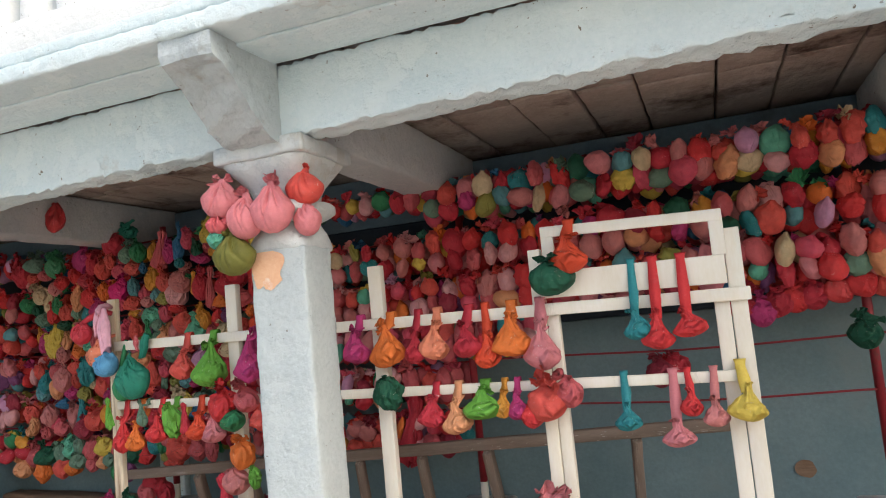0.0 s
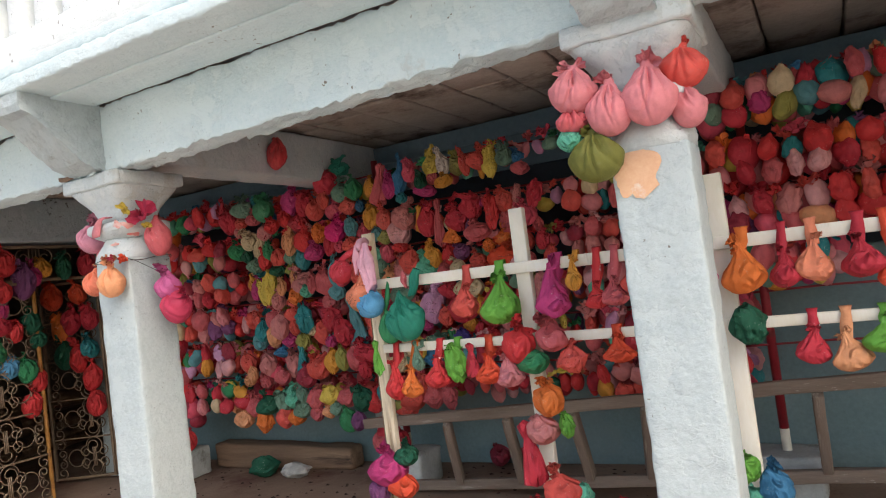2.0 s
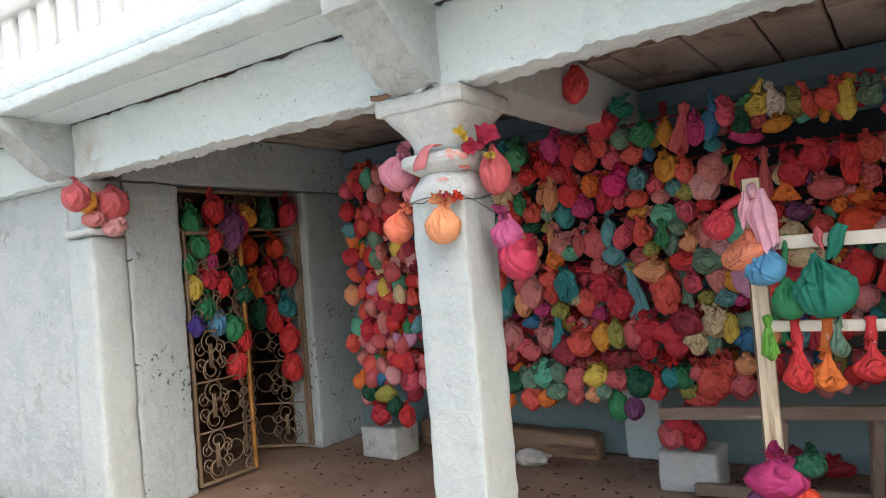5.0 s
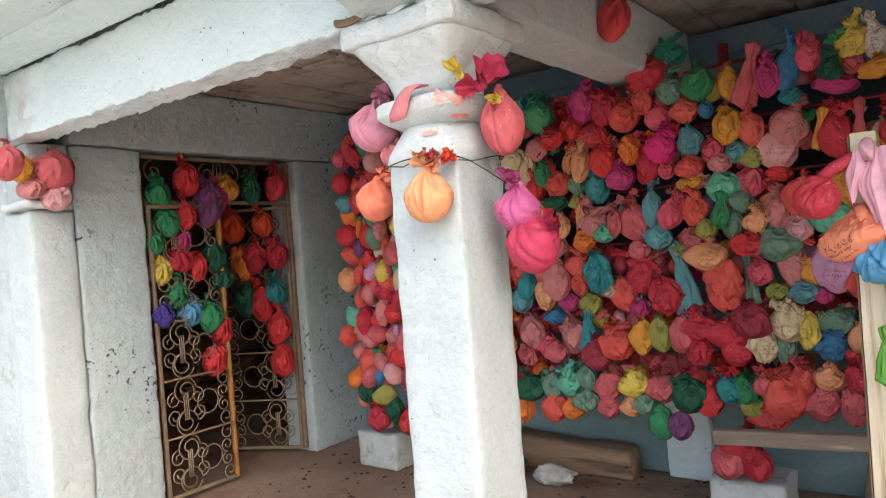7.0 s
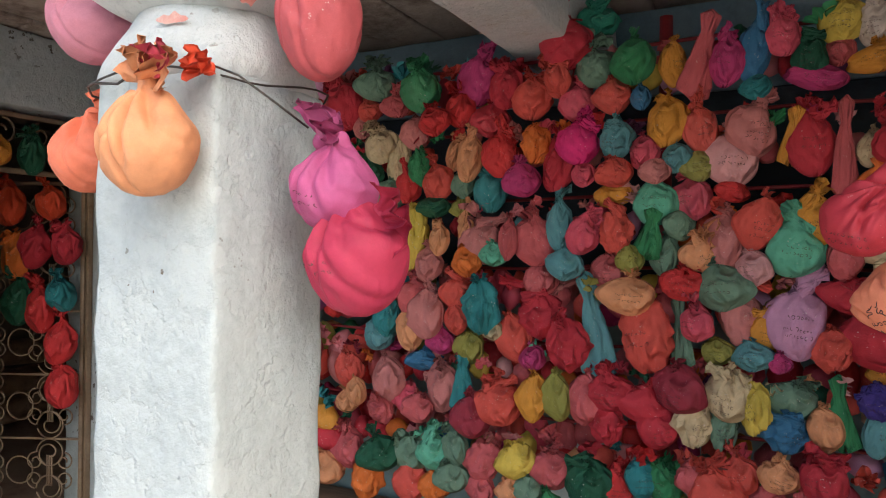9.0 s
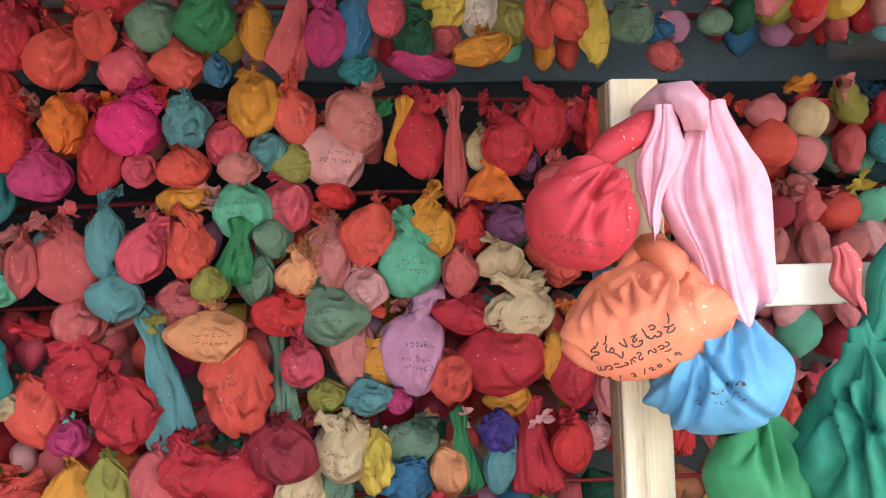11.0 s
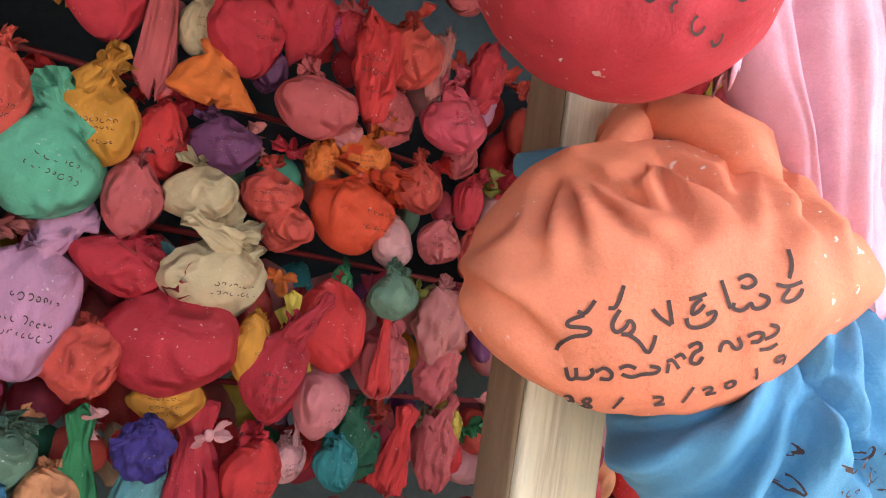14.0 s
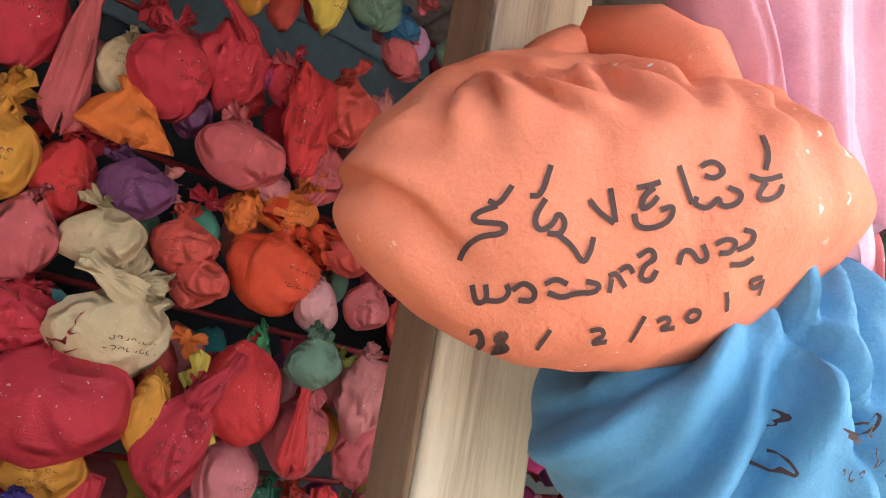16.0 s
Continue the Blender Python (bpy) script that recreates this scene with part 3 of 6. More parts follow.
# ---- log by the wall ----
lg = bmesh.new()
block(-5.75, -4.27, 4.62, 4.82, 0.0, 0.17, 0.08, 0.03, 0.012, 4, lg)
for v in lg.verts:
    v.co.z += max(0, (-4.27 - v.co.x)) * 0.03 * (1 if v.co.z > 0.08 else 0)
tagged(part("timber_log", lg, LOGWOOD), "squared brown timber log lying by the back wall", "log")


# ---- cloth bags ----
def ramp01(a, b, x):
    t = np.clip((x - a) / (b - a), 0, 1)
    return t * t * (3 - 2 * t)


def bag_points(kind, seed, segs, rings, pleat=1.0, facets=True):
    """A knotted cloth bag one wide and one high about its middle: (rings, segs, 3)."""
    rg = np.random.RandomState(seed)
    s = np.linspace(0, 1, rings)[:, None]
    th = np.linspace(0, 2 * np.pi, segs, endpoint=False)[None, :]
    tw = rg.uniform(-1.2, 1.2)
    fold = np.zeros((rings, segs))
    for k in (3, 5, 7, 9, 12):
        ph = rg.uniform(0, 6.28)
        fold += (1 - 2 * np.abs(np.sin(0.5 * (k * th + ph + tw * s * 2 + 0.5 * np.sin(4 * s + ph))))) * rg.uniform(0.4, 1.0) / (k ** 0.45)
    lump = np.zeros((rings, segs))
    for _ in range(5):
        k, q = rg.randint(1, 4), rg.uniform(1, 5)
        lump += rg.uniform(-1, 1) * np.sin(k * th + rg.uniform(0, 6.28)) * np.sin(q * s * 3 + rg.uniform(0, 6.28))
    if kind == "r":
        u = s ** 0.9
        rad = 0.5 * np.sin(np.pi * np.clip(u * 0.9 + 0.02, 0, 1)) ** 0.6
        rad = rad * (1 - 0.62 * ramp01(0.72, 1.0, s))
        amp = 0.03 + 0.22 * ramp01(0.35, 0.95, s)
        flat = 0.86
        z = s - 0.5
    elif kind == "d":
        rad = 0.5 * np.minimum(np.sin(np.pi * np.clip(s * 1.5 + 0.02, 0, 0.5)) ** 0.55, 1) * (1 - 0.86 * ramp01(0.22, 1.0, s) ** 0.9)
        amp = 0.07 + 0.32 * ramp01(0.2, 0.85, s)
        flat = 0.8
        z = s - 0.5
    elif kind == "w":
        rad = 0.5 * (1 - 0.78 * ramp01(0.66, 1.0, s)) * (0.35 + 0.65 * ramp01(0.0, 0.1, s))
        amp = 0.3 + 0 * s
        flat = 0.5
        z = s - 0.5 + 0.05 * np.sin(2 * th + seed) * (1 - s)
    elif kind == "o":
        rad = 0.5 * np.sin(np.pi * np.clip(s, 0.012, 0.988)) ** 0.62
        amp = 0.015 + 0.05 * ramp01(0.55, 1, s) + 0 * s
        flat = 0.9
        z = s - 0.5
    elif kind == "c":
        rad = 0.46 * np.sin(np.pi * np.clip(s, 0.02, 0.98)) ** 0.5
        amp = 0.13 + 0.12 * np.sin(3 * s + seed) ** 2
        flat = 0.8
        z = s - 0.5 + 0.05 * np.sin(3 * th + seed) * (s - 0.5)
    else:
        rad = 0.5 * (0.34 + 0.66 * np.abs(s - 0.72) ** 0.8 * 1.5) * np.clip(np.minimum(s, 1 - s) * 14, 0.12, 1)
        amp = 0.26 + 0 * s
        flat = 0.45
        z = s - 0.5 + 0.06 * np.sin(2 * th + seed) * (1 - s)
    crease = np.zeros((rings, segs))
    for _ in range(9):
        t0, s0, a0, b0 = rg.uniform(0, 6.28), rg.uniform(0.15, 0.9), rg.uniform(-1, 1), rg.uniform(-1, 1)
        dth = np.angle(np.exp(1j * (th - t0)))
        e = (a0 * dth * 0.6 + b0 * (s - s0)) / (math.hypot(a0, b0) + 1e-6)
        crease += (np.exp(-(e / 0.045) ** 2) - 0.6 * np.exp(-((e - 0.07) / 0.05) ** 2)) * np.exp(-(dth / 1.1) ** 2 - ((s - s0) / 0.5) ** 2)
    r = rad * (1 + amp * fold * 0.8 * pleat + 0.06 * lump - 0.07 * crease)
    bend = rg.uniform(-0.09, 0.09) * np.sin(np.pi * s)
    p = np.stack([r * np.cos(th) + bend, r * np.sin(th) * flat, z + 0 * th], axis=2)
    if kind == "c":
        p = p * (1 + 0.13 * ridges(p * 2.8, rg, (1.6, 2.6, 4.2)))[:, :, None]
    if kind in "rod" and facets:
        # the load inside presses flat sides into the cloth
        u = p / np.array((1.0, flat, 1.0))
        size = np.linalg.norm(u, axis=2) + 1e-6
        total = np.ones((rings, segs))
        for _ in range(8):
            nv = rg.normal(size=3)
            nv /= np.linalg.norm(nv)
            near = rg.uniform(0.42, 0.52) * (1.0 if kind != "o" else 0.96)
            total += np.clip((u @ nv) / near, 0, None) ** 12
        top = 0.018 + 0.06 * ramp01(0.35, 0.95, s) * (1.0 if kind != "o" else 0.3)
        p = p * (total ** (-1 / 12) * (1 + top * ridges(u * 2.2, rg, (1.6, 2.6, 4.2))))[:, :, None]
    return p


def ridges(u, rg, freqs):
    """Sharp folds running in random directions over points u."""
    h = np.zeros(u.shape[:2])
    for f in freqs:
        for _ in range(2):
            nv, mv = rg.normal(size=3), rg.normal(size=3)
            nv /= np.linalg.norm(nv)
            h += (0.5 - np.abs(np.sin(f * (u @ nv) + rg.uniform(0, 6.28) + 0.6 * np.sin(3 * (u @ mv))))) / f ** 0.6
    return h


def crumple_points(seed, segs, rings, sharp=1.0):
    """A wad of crumpled cloth, one across: sharp ridges in all directions."""
    rg = np.random.RandomState(300 + seed)
    a = np.linspace(0.06, np.pi - 0.06, rings)[:, None]
    th = np.linspace(0, 2 * np.pi, segs, endpoint=False)[None, :]
    u = np.stack([np.sin(a) * np.cos(th), np.sin(a) * np.sin(th), np.cos(a) + 0 * th], axis=2)
    h = ridges(u, rg, (1.6, 2.6, 4.0, 6.0))
    r = 0.42 * (1 + 0.42 * sharp * h)
    return u * r[:, :, None] * np.array((1.0, 0.75, 1.0))


def bow_mesh(seed):
    """A knot with ruffled free corners of thin cloth fanning out of it, one across: vertices and faces."""
    rg = np.random.RandomState(700 + seed)
    v, f = skin(crumple_points(seed * 7, 16, 10, 0.5))
    vs, fs, n0 = [v * 0.42], list(f), len(v)
    n, m = 7, 15
    for k in range(rg.randint(2, 5)):
        t = np.linspace(0, 1, n)[:, None]
        e = np.linspace(-1, 1, m)[None, :]
        spread, long_ = rg.uniform(0.35, 0.95), rg.uniform(0.38, 0.72)
        edge = 1 - rg.uniform(0.15, 0.45) * np.abs(e) ** 1.5 + 0.12 * np.sin(4 * e + rg.uniform(0, 6.28)) + 0.06 * np.sin(11 * e)
        r = 0.06 + long_ * t * edge
        ph, q = rg.uniform(0, 6.28), rg.uniform(5, 9)
        wave = 0.15 * t ** 0.7 * np.sin(q * e + ph) + 0.07 * t * np.sin(2.3 * q * e + 2 * ph) + 0.05 * np.sin(7 * t + ph)
        droop = -rg.uniform(0.0, 0.5) * long_ * t ** 2
        x, z, y = r * np.sin(spread * e), r * np.cos(spread * e), wave + droop
        thick = 0.011
        sheet = np.stack([x, y + 0 * x, z], axis=2).reshape(-1, 3)
        back = sheet + np.array((0, thick, 0))
        R = np.array(pose(0, 0, 0, rg.uniform(-20, 70), rg.choice((-1, 1)) * rg.uniform(5, 105), rg.uniform(-40, 40)).to_3x3())
        vs.append(np.concatenate([sheet, back]) @ R.T)
        fs.append((0, n0, n0 + 1))
        for i in range(n - 1):
            for j in range(m - 1):
                a = n0 + i * m + j
                fs.append((a, a + 1, a + m + 1, a + m))
                fs.append((a + n * m, a + n * m + m, a + n * m + m + 1, a + n * m + 1))
        rim = [i * m for i in range(n)] + [(n - 1) * m + j for j in range(1, m)] + [i * m + m - 1 for i in range(n - 2, -1, -1)] + list(range(m - 2, 0, -1))
        for a, b in zip(rim, rim[1:] + rim[:1]):
            fs.append((n0 + a, n0 + a + n * m, n0 + b + n * m, n0 + b))
        n0 += 2 * n * m
    return np.concatenate(vs), fs


def skin(p, closed=True):
    rings, segs = p.shape[:2]
    v = p.reshape(-1, 3)
    f = []
    for i in range(rings - 1):
        for k in range(segs):
            a, b = i * segs + k, i * segs + (k + 1) % segs
            f.append((a, b, b + segs, a + segs))
    if closed:
        f.append(tuple(range(segs))[::-1])
        f.append(tuple(range((rings - 1) * segs, rings * segs)))
    return v, f


MESHES = {}


def bag_mesh(kind, seed, colour, segs=40, rings=30, film=False):
    key = (kind, seed, colour, segs, film)
    if key not in MESHES:
        if kind == "k":
            v, f = bow_mesh(seed)
        else:
            v, f = skin(bag_points(kind, seed, segs, rings))
        me = bpy.data.meshes.new("bag" if kind != "k" else "knot")
        me.from_pydata(v.tolist(), [], f)
        me.polygons.foreach_set("use_smooth", [True] * len(f))
        me.materials.append(cloth(colour, 1.0, film))
        MESHES[key] = me
    return MESHES[key]


WORDS = dict(red="bright red", crimson="dark crimson", coral="faded coral red", rose="dusty rose", dusty="faded dusty pink", pale="pale pink", pink="pink", magenta="magenta",
             hotpink="hot pink", orange="orange", ember="red orange", peach="peach orange", ochre="ochre yellow", yellow="yellow", cream="cream", white="off-white", lime="lime green",
             olive="olive", green="green", dkgreen="dark green", mint="mint green", teal="teal", ltteal="pale teal", sage="grey green", blue="blue", sky="sky blue", purple="purple",
             violet="violet", lilac="lilac", mauve="rose pink", scarf="pale pink", bottle="bottle green", maroon="maroon", army="army green", carrot="orange")
FORM = dict(r="knotted cloth bag", d="gathered cloth bag", o="rounded cloth bag", c="crumpled cloth bag", s="hanging cloth strip")
brng = random.Random(31)


def bundle(colour, x, y, z, w, h, kind, where, group, yaw=None, depth=None, tilt=None, knot=True):
    """One tied bundle about its middle, with its knotted ends as a part."""
    seed = brng.randrange(9)
    film = group == "bundles on the rack" and kind in "ro" and z > 1.2 and brng.random() < 0.13
    b = new("cloth_strip" if kind == "s" else "cloth_bag", bag_mesh(kind, seed, colour, film=film))
    yaw = brng.uniform(-40, 40) if yaw is None else yaw
    tilt = brng.uniform(-14, 14) if tilt is None else tilt
    d = depth or 0.5 * (w + min(w, h))
    swell = 1.15 if group == "bundles on the rack" else 1.06
    b.matrix_basis = pose(x, y, z, brng.uniform(-8, 8), tilt, yaw) @ Matrix.Diagonal((w * swell, d, h * swell, 1))
    tagged(b, WORDS[colour] + (" plastic-wrapped " if film else " ") + FORM[kind] + " " + where, "cloth bag", group)
    if kind in "rdoc" and knot:
        kb = part("knot", bag_mesh("k", brng.randrange(8), colour), None, b)
        q = brng.uniform(0.4, 0.68) if kind in "rd" else brng.uniform(0.25, 0.45)
        kb.matrix_basis = Matrix.Translation((brng.uniform(-0.06, 0.06), -0.03, 0.44)) @ pose(0, 0, 0, brng.uniform(-30, 30), brng.uniform(-50, 50), brng.uniform(-40, 40)) @ Matrix.Diagonal((q, q * w / d, q * w / h, 1))
    if kind in "rd" and knot and group == "bundles on the columns":
        kb.scale *= 0.4
    if kind in "rc" and where.startswith("hung") and brng.random() < 0.6:
        le = part("loose_end", bag_mesh("s", brng.randrange(9), colour, 24, 14), None, b)
        a = brng.choice((-1, 1)) * brng.uniform(15, 120)
        le.matrix_basis = Matrix.Translation((brng.uniform(-0.12, 0.12), -0.2, brng.uniform(0.3, 0.44))) @ pose(0, 0, 0, brng.uniform(-25, 5), a, brng.uniform(-30, 30)) @ Matrix.Diagonal((0.4, 0.35, brng.uniform(0.4, 0.75), 1)) @ Matrix.Translation((0, 0, 0.3))
    return b


def rack_bundle(colour, x, y, z, w, h, kind):
    return bundle(colour, x, y + brng.uniform(-0.035, 0.03), z, w, h, kind, "hung on the rack", "bundles on the rack")


def ribbon(bm, pts, wide, n=(0, -1, 0)):
    """A flat strap with a little thickness along points."""
    pts = [Vector(p) for p in pts]
    rows_ = []
    for i, p in enumerate(pts):
        d = (pts[min(i + 1, len(pts) - 1)] - pts[max(i - 1, 0)]).normalized()
        side = Vector((1, 0, 0))
        nn = d.cross(side).normalized() * 0.0022
        q = side * wide * (0.5 + 0.08 * math.sin(i * 2.1))
        rows_.append([bm.verts.new(p - q + nn), bm.verts.new(p + nn * 2.2), bm.verts.new(p + q + nn), bm.verts.new(p + q - nn), bm.verts.new(p - q - nn)])
    for u, v in zip(rows_, rows_[1:]):
        for k in range(5):
            bm.faces.new((u[k], u[(k + 1) % 5], v[(k + 1) % 5], v[k]))
    bm.faces.new(rows_[0])
    bm.faces.new(rows_[-1][::-1])
    bmesh.ops.recalc_face_normals(bm, faces=bm.faces)
    return smooth(bm)


def rail_bundle(colour, x, y, z, w, h, kind, rail=None):
    """A bundle tied to the white frame; with a rail's height it hangs by a strap looped over it."""
    dy = -0.032 * max(0.0, x + 2.93)
    yy = y + 0.02 + dy
    x += (x - 0.356) * dy / 3.03
    kind = "d" if kind == "r" and rail else kind
    b = bundle(colour, x, yy, z, w * 1.08, h, kind, "tied to the white wooden frame", "bundles on the white frame", knot=rail is None, tilt=brng.uniform(-7, 7))
    if rail:
        bm = bmesh.new()
        top, neck = rail + 0.004, z + h * 0.44
        dx = brng.uniform(-0.012, 0.012)
        pts = [(x, yy, neck - 0.015), (x + dx * 0.4, 3.15 + dy, 0.5 * neck + 0.5 * (top - 0.04)), (x + dx, 3.164 + dy, top - 0.02), (x + dx, 3.168 + dy, top), (x + dx, 3.182 + dy, top + 0.006), (x + dx, 3.197 + dy, top), (x + dx, 3.2 + dy, top - 0.05), (x + dx * 0.5, 3.19 + dy, 0.5 * (neck + top) - 0.02), (x, yy + 0.01, neck - 0.01)]
        ribbon(bm, pts, min(0.048, w * 0.3))
        o = part("strap", bm, cloth(colour), None)
        o.parent = b
        o.matrix_parent_inverse = b.matrix_basis.inverted()
        kb = part("knot", bag_mesh("k", brng.randrange(8), colour), None, b)
        kb.matrix_basis = Matrix.Translation((0, 0, 0.42)) @ pose(0, 0, 0, brng.uniform(-30, 10), brng.uniform(-50, 50), brng.uniform(0, 360)) @ Matrix.Diagonal((0.36, 0.36, 0.3, 1))
    return b


def gate_bundle(colour, x, y, z, w, h, kind):
    return bundle(colour, x - 0.07 + brng.uniform(-0.01, 0.03), y, z, h * 0.85, h * 1.08, kind, "tied to the iron gate", "bundles on the gate", depth=w * 1.06, yaw=brng.uniform(-10, 10))


def column_bundle(colour, x, y, z, w, h, kind):
    if x > -2 and w > 0.1:
        cb = column_bag(colour, x, y, z - 0.01, w * 1.12, h * 1.06, min(w, 0.15), "r", brng.randrange(9), brng.uniform(-8, 8), WORDS[colour] + " pleated cloth bag tied to the whitewashed column", ((0.0, h * 0.5, h * 1.15, 0.0105, 12, 190, 350),), brng.uniform(-15, 15))
        ends(cb, colour, (x, y + 0.01, z + h * 0.46), w * 0.5, brng.randrange(12), (0, brng.uniform(-40, 40), 0))
        return cb
    return bundle(colour, x, y, z, w * 1.24, h * 1.1, kind, "tied to the whitewashed column", "bundles on the columns", yaw=brng.uniform(-20, 20), tilt=brng.uniform(-6, 6))


rack_bundle("crimson", -4.816, 4.190, 2.055, 0.169, 0.195, "r")
rack_bundle("sage", -4.658, 4.190, 2.123, 0.159, 0.132, "r")
rack_bundle("coral", -4.692, 4.190, 2.017, 0.106, 0.088, "o")
rack_bundle("rose", -4.571, 4.190, 2.033, 0.114, 0.097, "r")
rack_bundle("green", -4.452, 4.190, 2.084, 0.149, 0.166, "r")
rack_bundle("magenta", -4.226, 4.190, 2.114, 0.147, 0.190, "r")
rack_bundle("red", -4.295, 4.190, 2.002, 0.156, 0.130, "r")
rack_bundle("crimson", -4.108, 4.190, 2.068, 0.129, 0.163, "r")
rack_bundle("red", -4.393, 4.190, 1.951, 0.139, 0.104, "o")
rack_bundle("crimson", -4.167, 4.190, 1.939, 0.146, 0.129, "o")
rack_bundle("coral", -4.001, 4.190, 2.015, 0.150, 0.145, "r")
rack_bundle("coral", -3.897, 4.190, 2.073, 0.111, 0.128, "r")
rack_bundle("pink", -3.826, 4.190, 1.983, 0.135, 0.127, "r")
rack_bundle("sage", -3.767, 4.190, 2.105, 0.144, 0.132, "r")
rack_bundle("green", -3.622, 4.190, 2.101, 0.171, 0.143, "o")
rack_bundle("ochre", -3.495, 4.190, 2.082, 0.087, 0.150, "o")
rack_bundle("coral", -3.697, 4.190, 1.992, 0.126, 0.114, "o")
rack_bundle("blue", -3.603, 4.190, 1.979, 0.067, 0.080, "o")
rack_bundle("rose", -3.398, 4.190, 2.097, 0.108, 0.249, "s")
rack_bundle("magenta", -3.328, 4.190, 2.070, 0.103, 0.157, "r")
rack_bundle("blue", -3.246, 4.190, 2.094, 0.096, 0.190, "r")
rack_bundle("teal", -3.237, 4.190, 1.974, 0.099, 0.074, "o")
rack_bundle("pink", -3.165, 4.190, 2.133, 0.102, 0.123, "r")
rack_bundle("dkgreen", -3.084, 4.190, 2.057, 0.101, 0.123, "r")
rack_bundle("magenta", -3.059, 4.190, 1.991, 0.171, 0.078, "o")
rack_bundle("rose", -3.012, 4.190, 2.072, 0.081, 0.090, "o")
rack_bundle("yellow", -3.004, 4.190, 2.163, 0.127, 0.139, "r")
rack_bundle("white", -2.916, 4.190, 2.144, 0.101, 0.138, "r")
rack_bundle("olive", -2.829, 4.190, 2.126, 0.110, 0.132, "r")
rack_bundle("ochre", -2.900, 4.190, 2.029, 0.159, 0.081, "o")
rack_bundle("coral", -2.751, 4.190, 2.116, 0.080, 0.153, "r")
rack_bundle("coral", -2.658, 4.190, 2.122, 0.141, 0.131, "r")
rack_bundle("yellow", -2.581, 4.190, 2.104, 0.115, 0.207, "c")
rack_bundle("sage", -2.475, 4.190, 2.109, 0.119, 0.114, "r")
rack_bundle("blue", -2.399, 4.190, 2.092, 0.087, 0.076, "o")
rack_bundle("rose", -2.385, 4.190, 2.019, 0.110, 0.079, "o")
rack_bundle("dusty", -4.737, 4.190, 1.964, 0.092, 0.106, "o")
rack_bundle("dusty", -4.493, 4.190, 1.917, 0.119, 0.126, "o")
rack_bundle("green", -4.798, 4.190, 1.814, 0.138, 0.138, "r")
rack_bundle("cream", -4.649, 4.190, 1.875, 0.141, 0.137, "r")
rack_bundle("cream", -4.563, 4.190, 1.795, 0.108, 0.166, "c")
rack_bundle("dkgreen", -4.692, 4.190, 1.760, 0.112, 0.102, "o")
rack_bundle("sage", -4.596, 4.190, 1.672, 0.129, 0.112, "o")
rack_bundle("green", -4.461, 4.190, 1.776, 0.096, 0.130, "c")
rack_bundle("red", -4.523, 4.190, 1.707, 0.105, 0.129, "r")
rack_bundle("peach", -4.326, 4.190, 1.828, 0.078, 0.130, "r")
rack_bundle("coral", -4.396, 4.190, 1.715, 0.145, 0.145, "r")
rack_bundle("peach", -4.245, 4.190, 1.810, 0.100, 0.186, "r")
rack_bundle("sage", -4.283, 4.190, 1.703, 0.093, 0.117, "o")
rack_bundle("teal", -4.170, 4.190, 1.680, 0.127, 0.154, "r")
rack_bundle("dkgreen", -4.402, 4.190, 1.620, 0.164, 0.078, "o")
rack_bundle("olive", -4.284, 4.190, 1.615, 0.093, 0.076, "o")
rack_bundle("red", -4.111, 4.190, 1.809, 0.128, 0.163, "r")
rack_bundle("orange", -3.988, 4.190, 1.842, 0.119, 0.128, "c")
rack_bundle("crimson", -3.900, 4.190, 1.765, 0.135, 0.190, "r")
rack_bundle("magenta", -4.029, 4.190, 1.706, 0.136, 0.126, "o")
rack_bundle("hotpink", -3.814, 4.190, 1.833, 0.142, 0.142, "r")
rack_bundle("pink", -3.795, 4.190, 1.719, 0.084, 0.084, "o")
rack_bundle("ltteal", -3.686, 4.190, 1.840, 0.124, 0.131, "c")
rack_bundle("coral", -3.684, 4.190, 1.719, 0.124, 0.104, "o")
rack_bundle("ochre", -3.700, 4.190, 1.647, 0.140, 0.080, "o")
rack_bundle("pink", -3.592, 4.190, 1.789, 0.107, 0.113, "o")
rack_bundle("ltteal", -3.483, 4.190, 1.763, 0.106, 0.096, "o")
rack_bundle("dusty", -3.549, 4.190, 1.722, 0.100, 0.080, "o")
rack_bundle("ochre", -3.518, 4.190, 1.889, 0.140, 0.167, "r")
rack_bundle("coral", -3.401, 4.190, 1.854, 0.106, 0.157, "r")
rack_bundle("olive", -3.408, 4.190, 1.735, 0.106, 0.096, "o")
rack_bundle("dusty", -3.253, 4.190, 1.845, 0.156, 0.184, "r")
rack_bundle("pale", -3.309, 4.190, 1.754, 0.168, 0.178, "o")
rack_bundle("red", -3.309, 4.190, 1.647, 0.115, 0.072, "o")
rack_bundle("ochre", -3.131, 4.190, 1.819, 0.072, 0.155, "s")
rack_bundle("crimson", -3.083, 4.190, 1.794, 0.130, 0.195, "r")
rack_bundle("rose", -2.987, 4.190, 1.777, 0.073, 0.267, "s")
rack_bundle("cream", -2.924, 4.190, 1.765, 0.081, 0.100, "r")
rack_bundle("crimson", -2.846, 4.190, 1.776, 0.137, 0.153, "r")
rack_bundle("purple", -2.791, 4.190, 1.725, 0.072, 0.083, "o")
rack_bundle("crimson", -2.736, 4.190, 1.840, 0.152, 0.152, "c")
rack_bundle("orange", -2.885, 4.190, 1.680, 0.135, 0.100, "s")
rack_bundle("ochre", -4.675, 4.190, 1.540, 0.077, 0.108, "c")
rack_bundle("magenta", -4.628, 4.190, 1.506, 0.112, 0.166, "r")
rack_bundle("yellow", -4.490, 4.190, 1.498, 0.142, 0.229, "c")
rack_bundle("yellow", -4.561, 4.190, 1.454, 0.094, 0.165, "r")
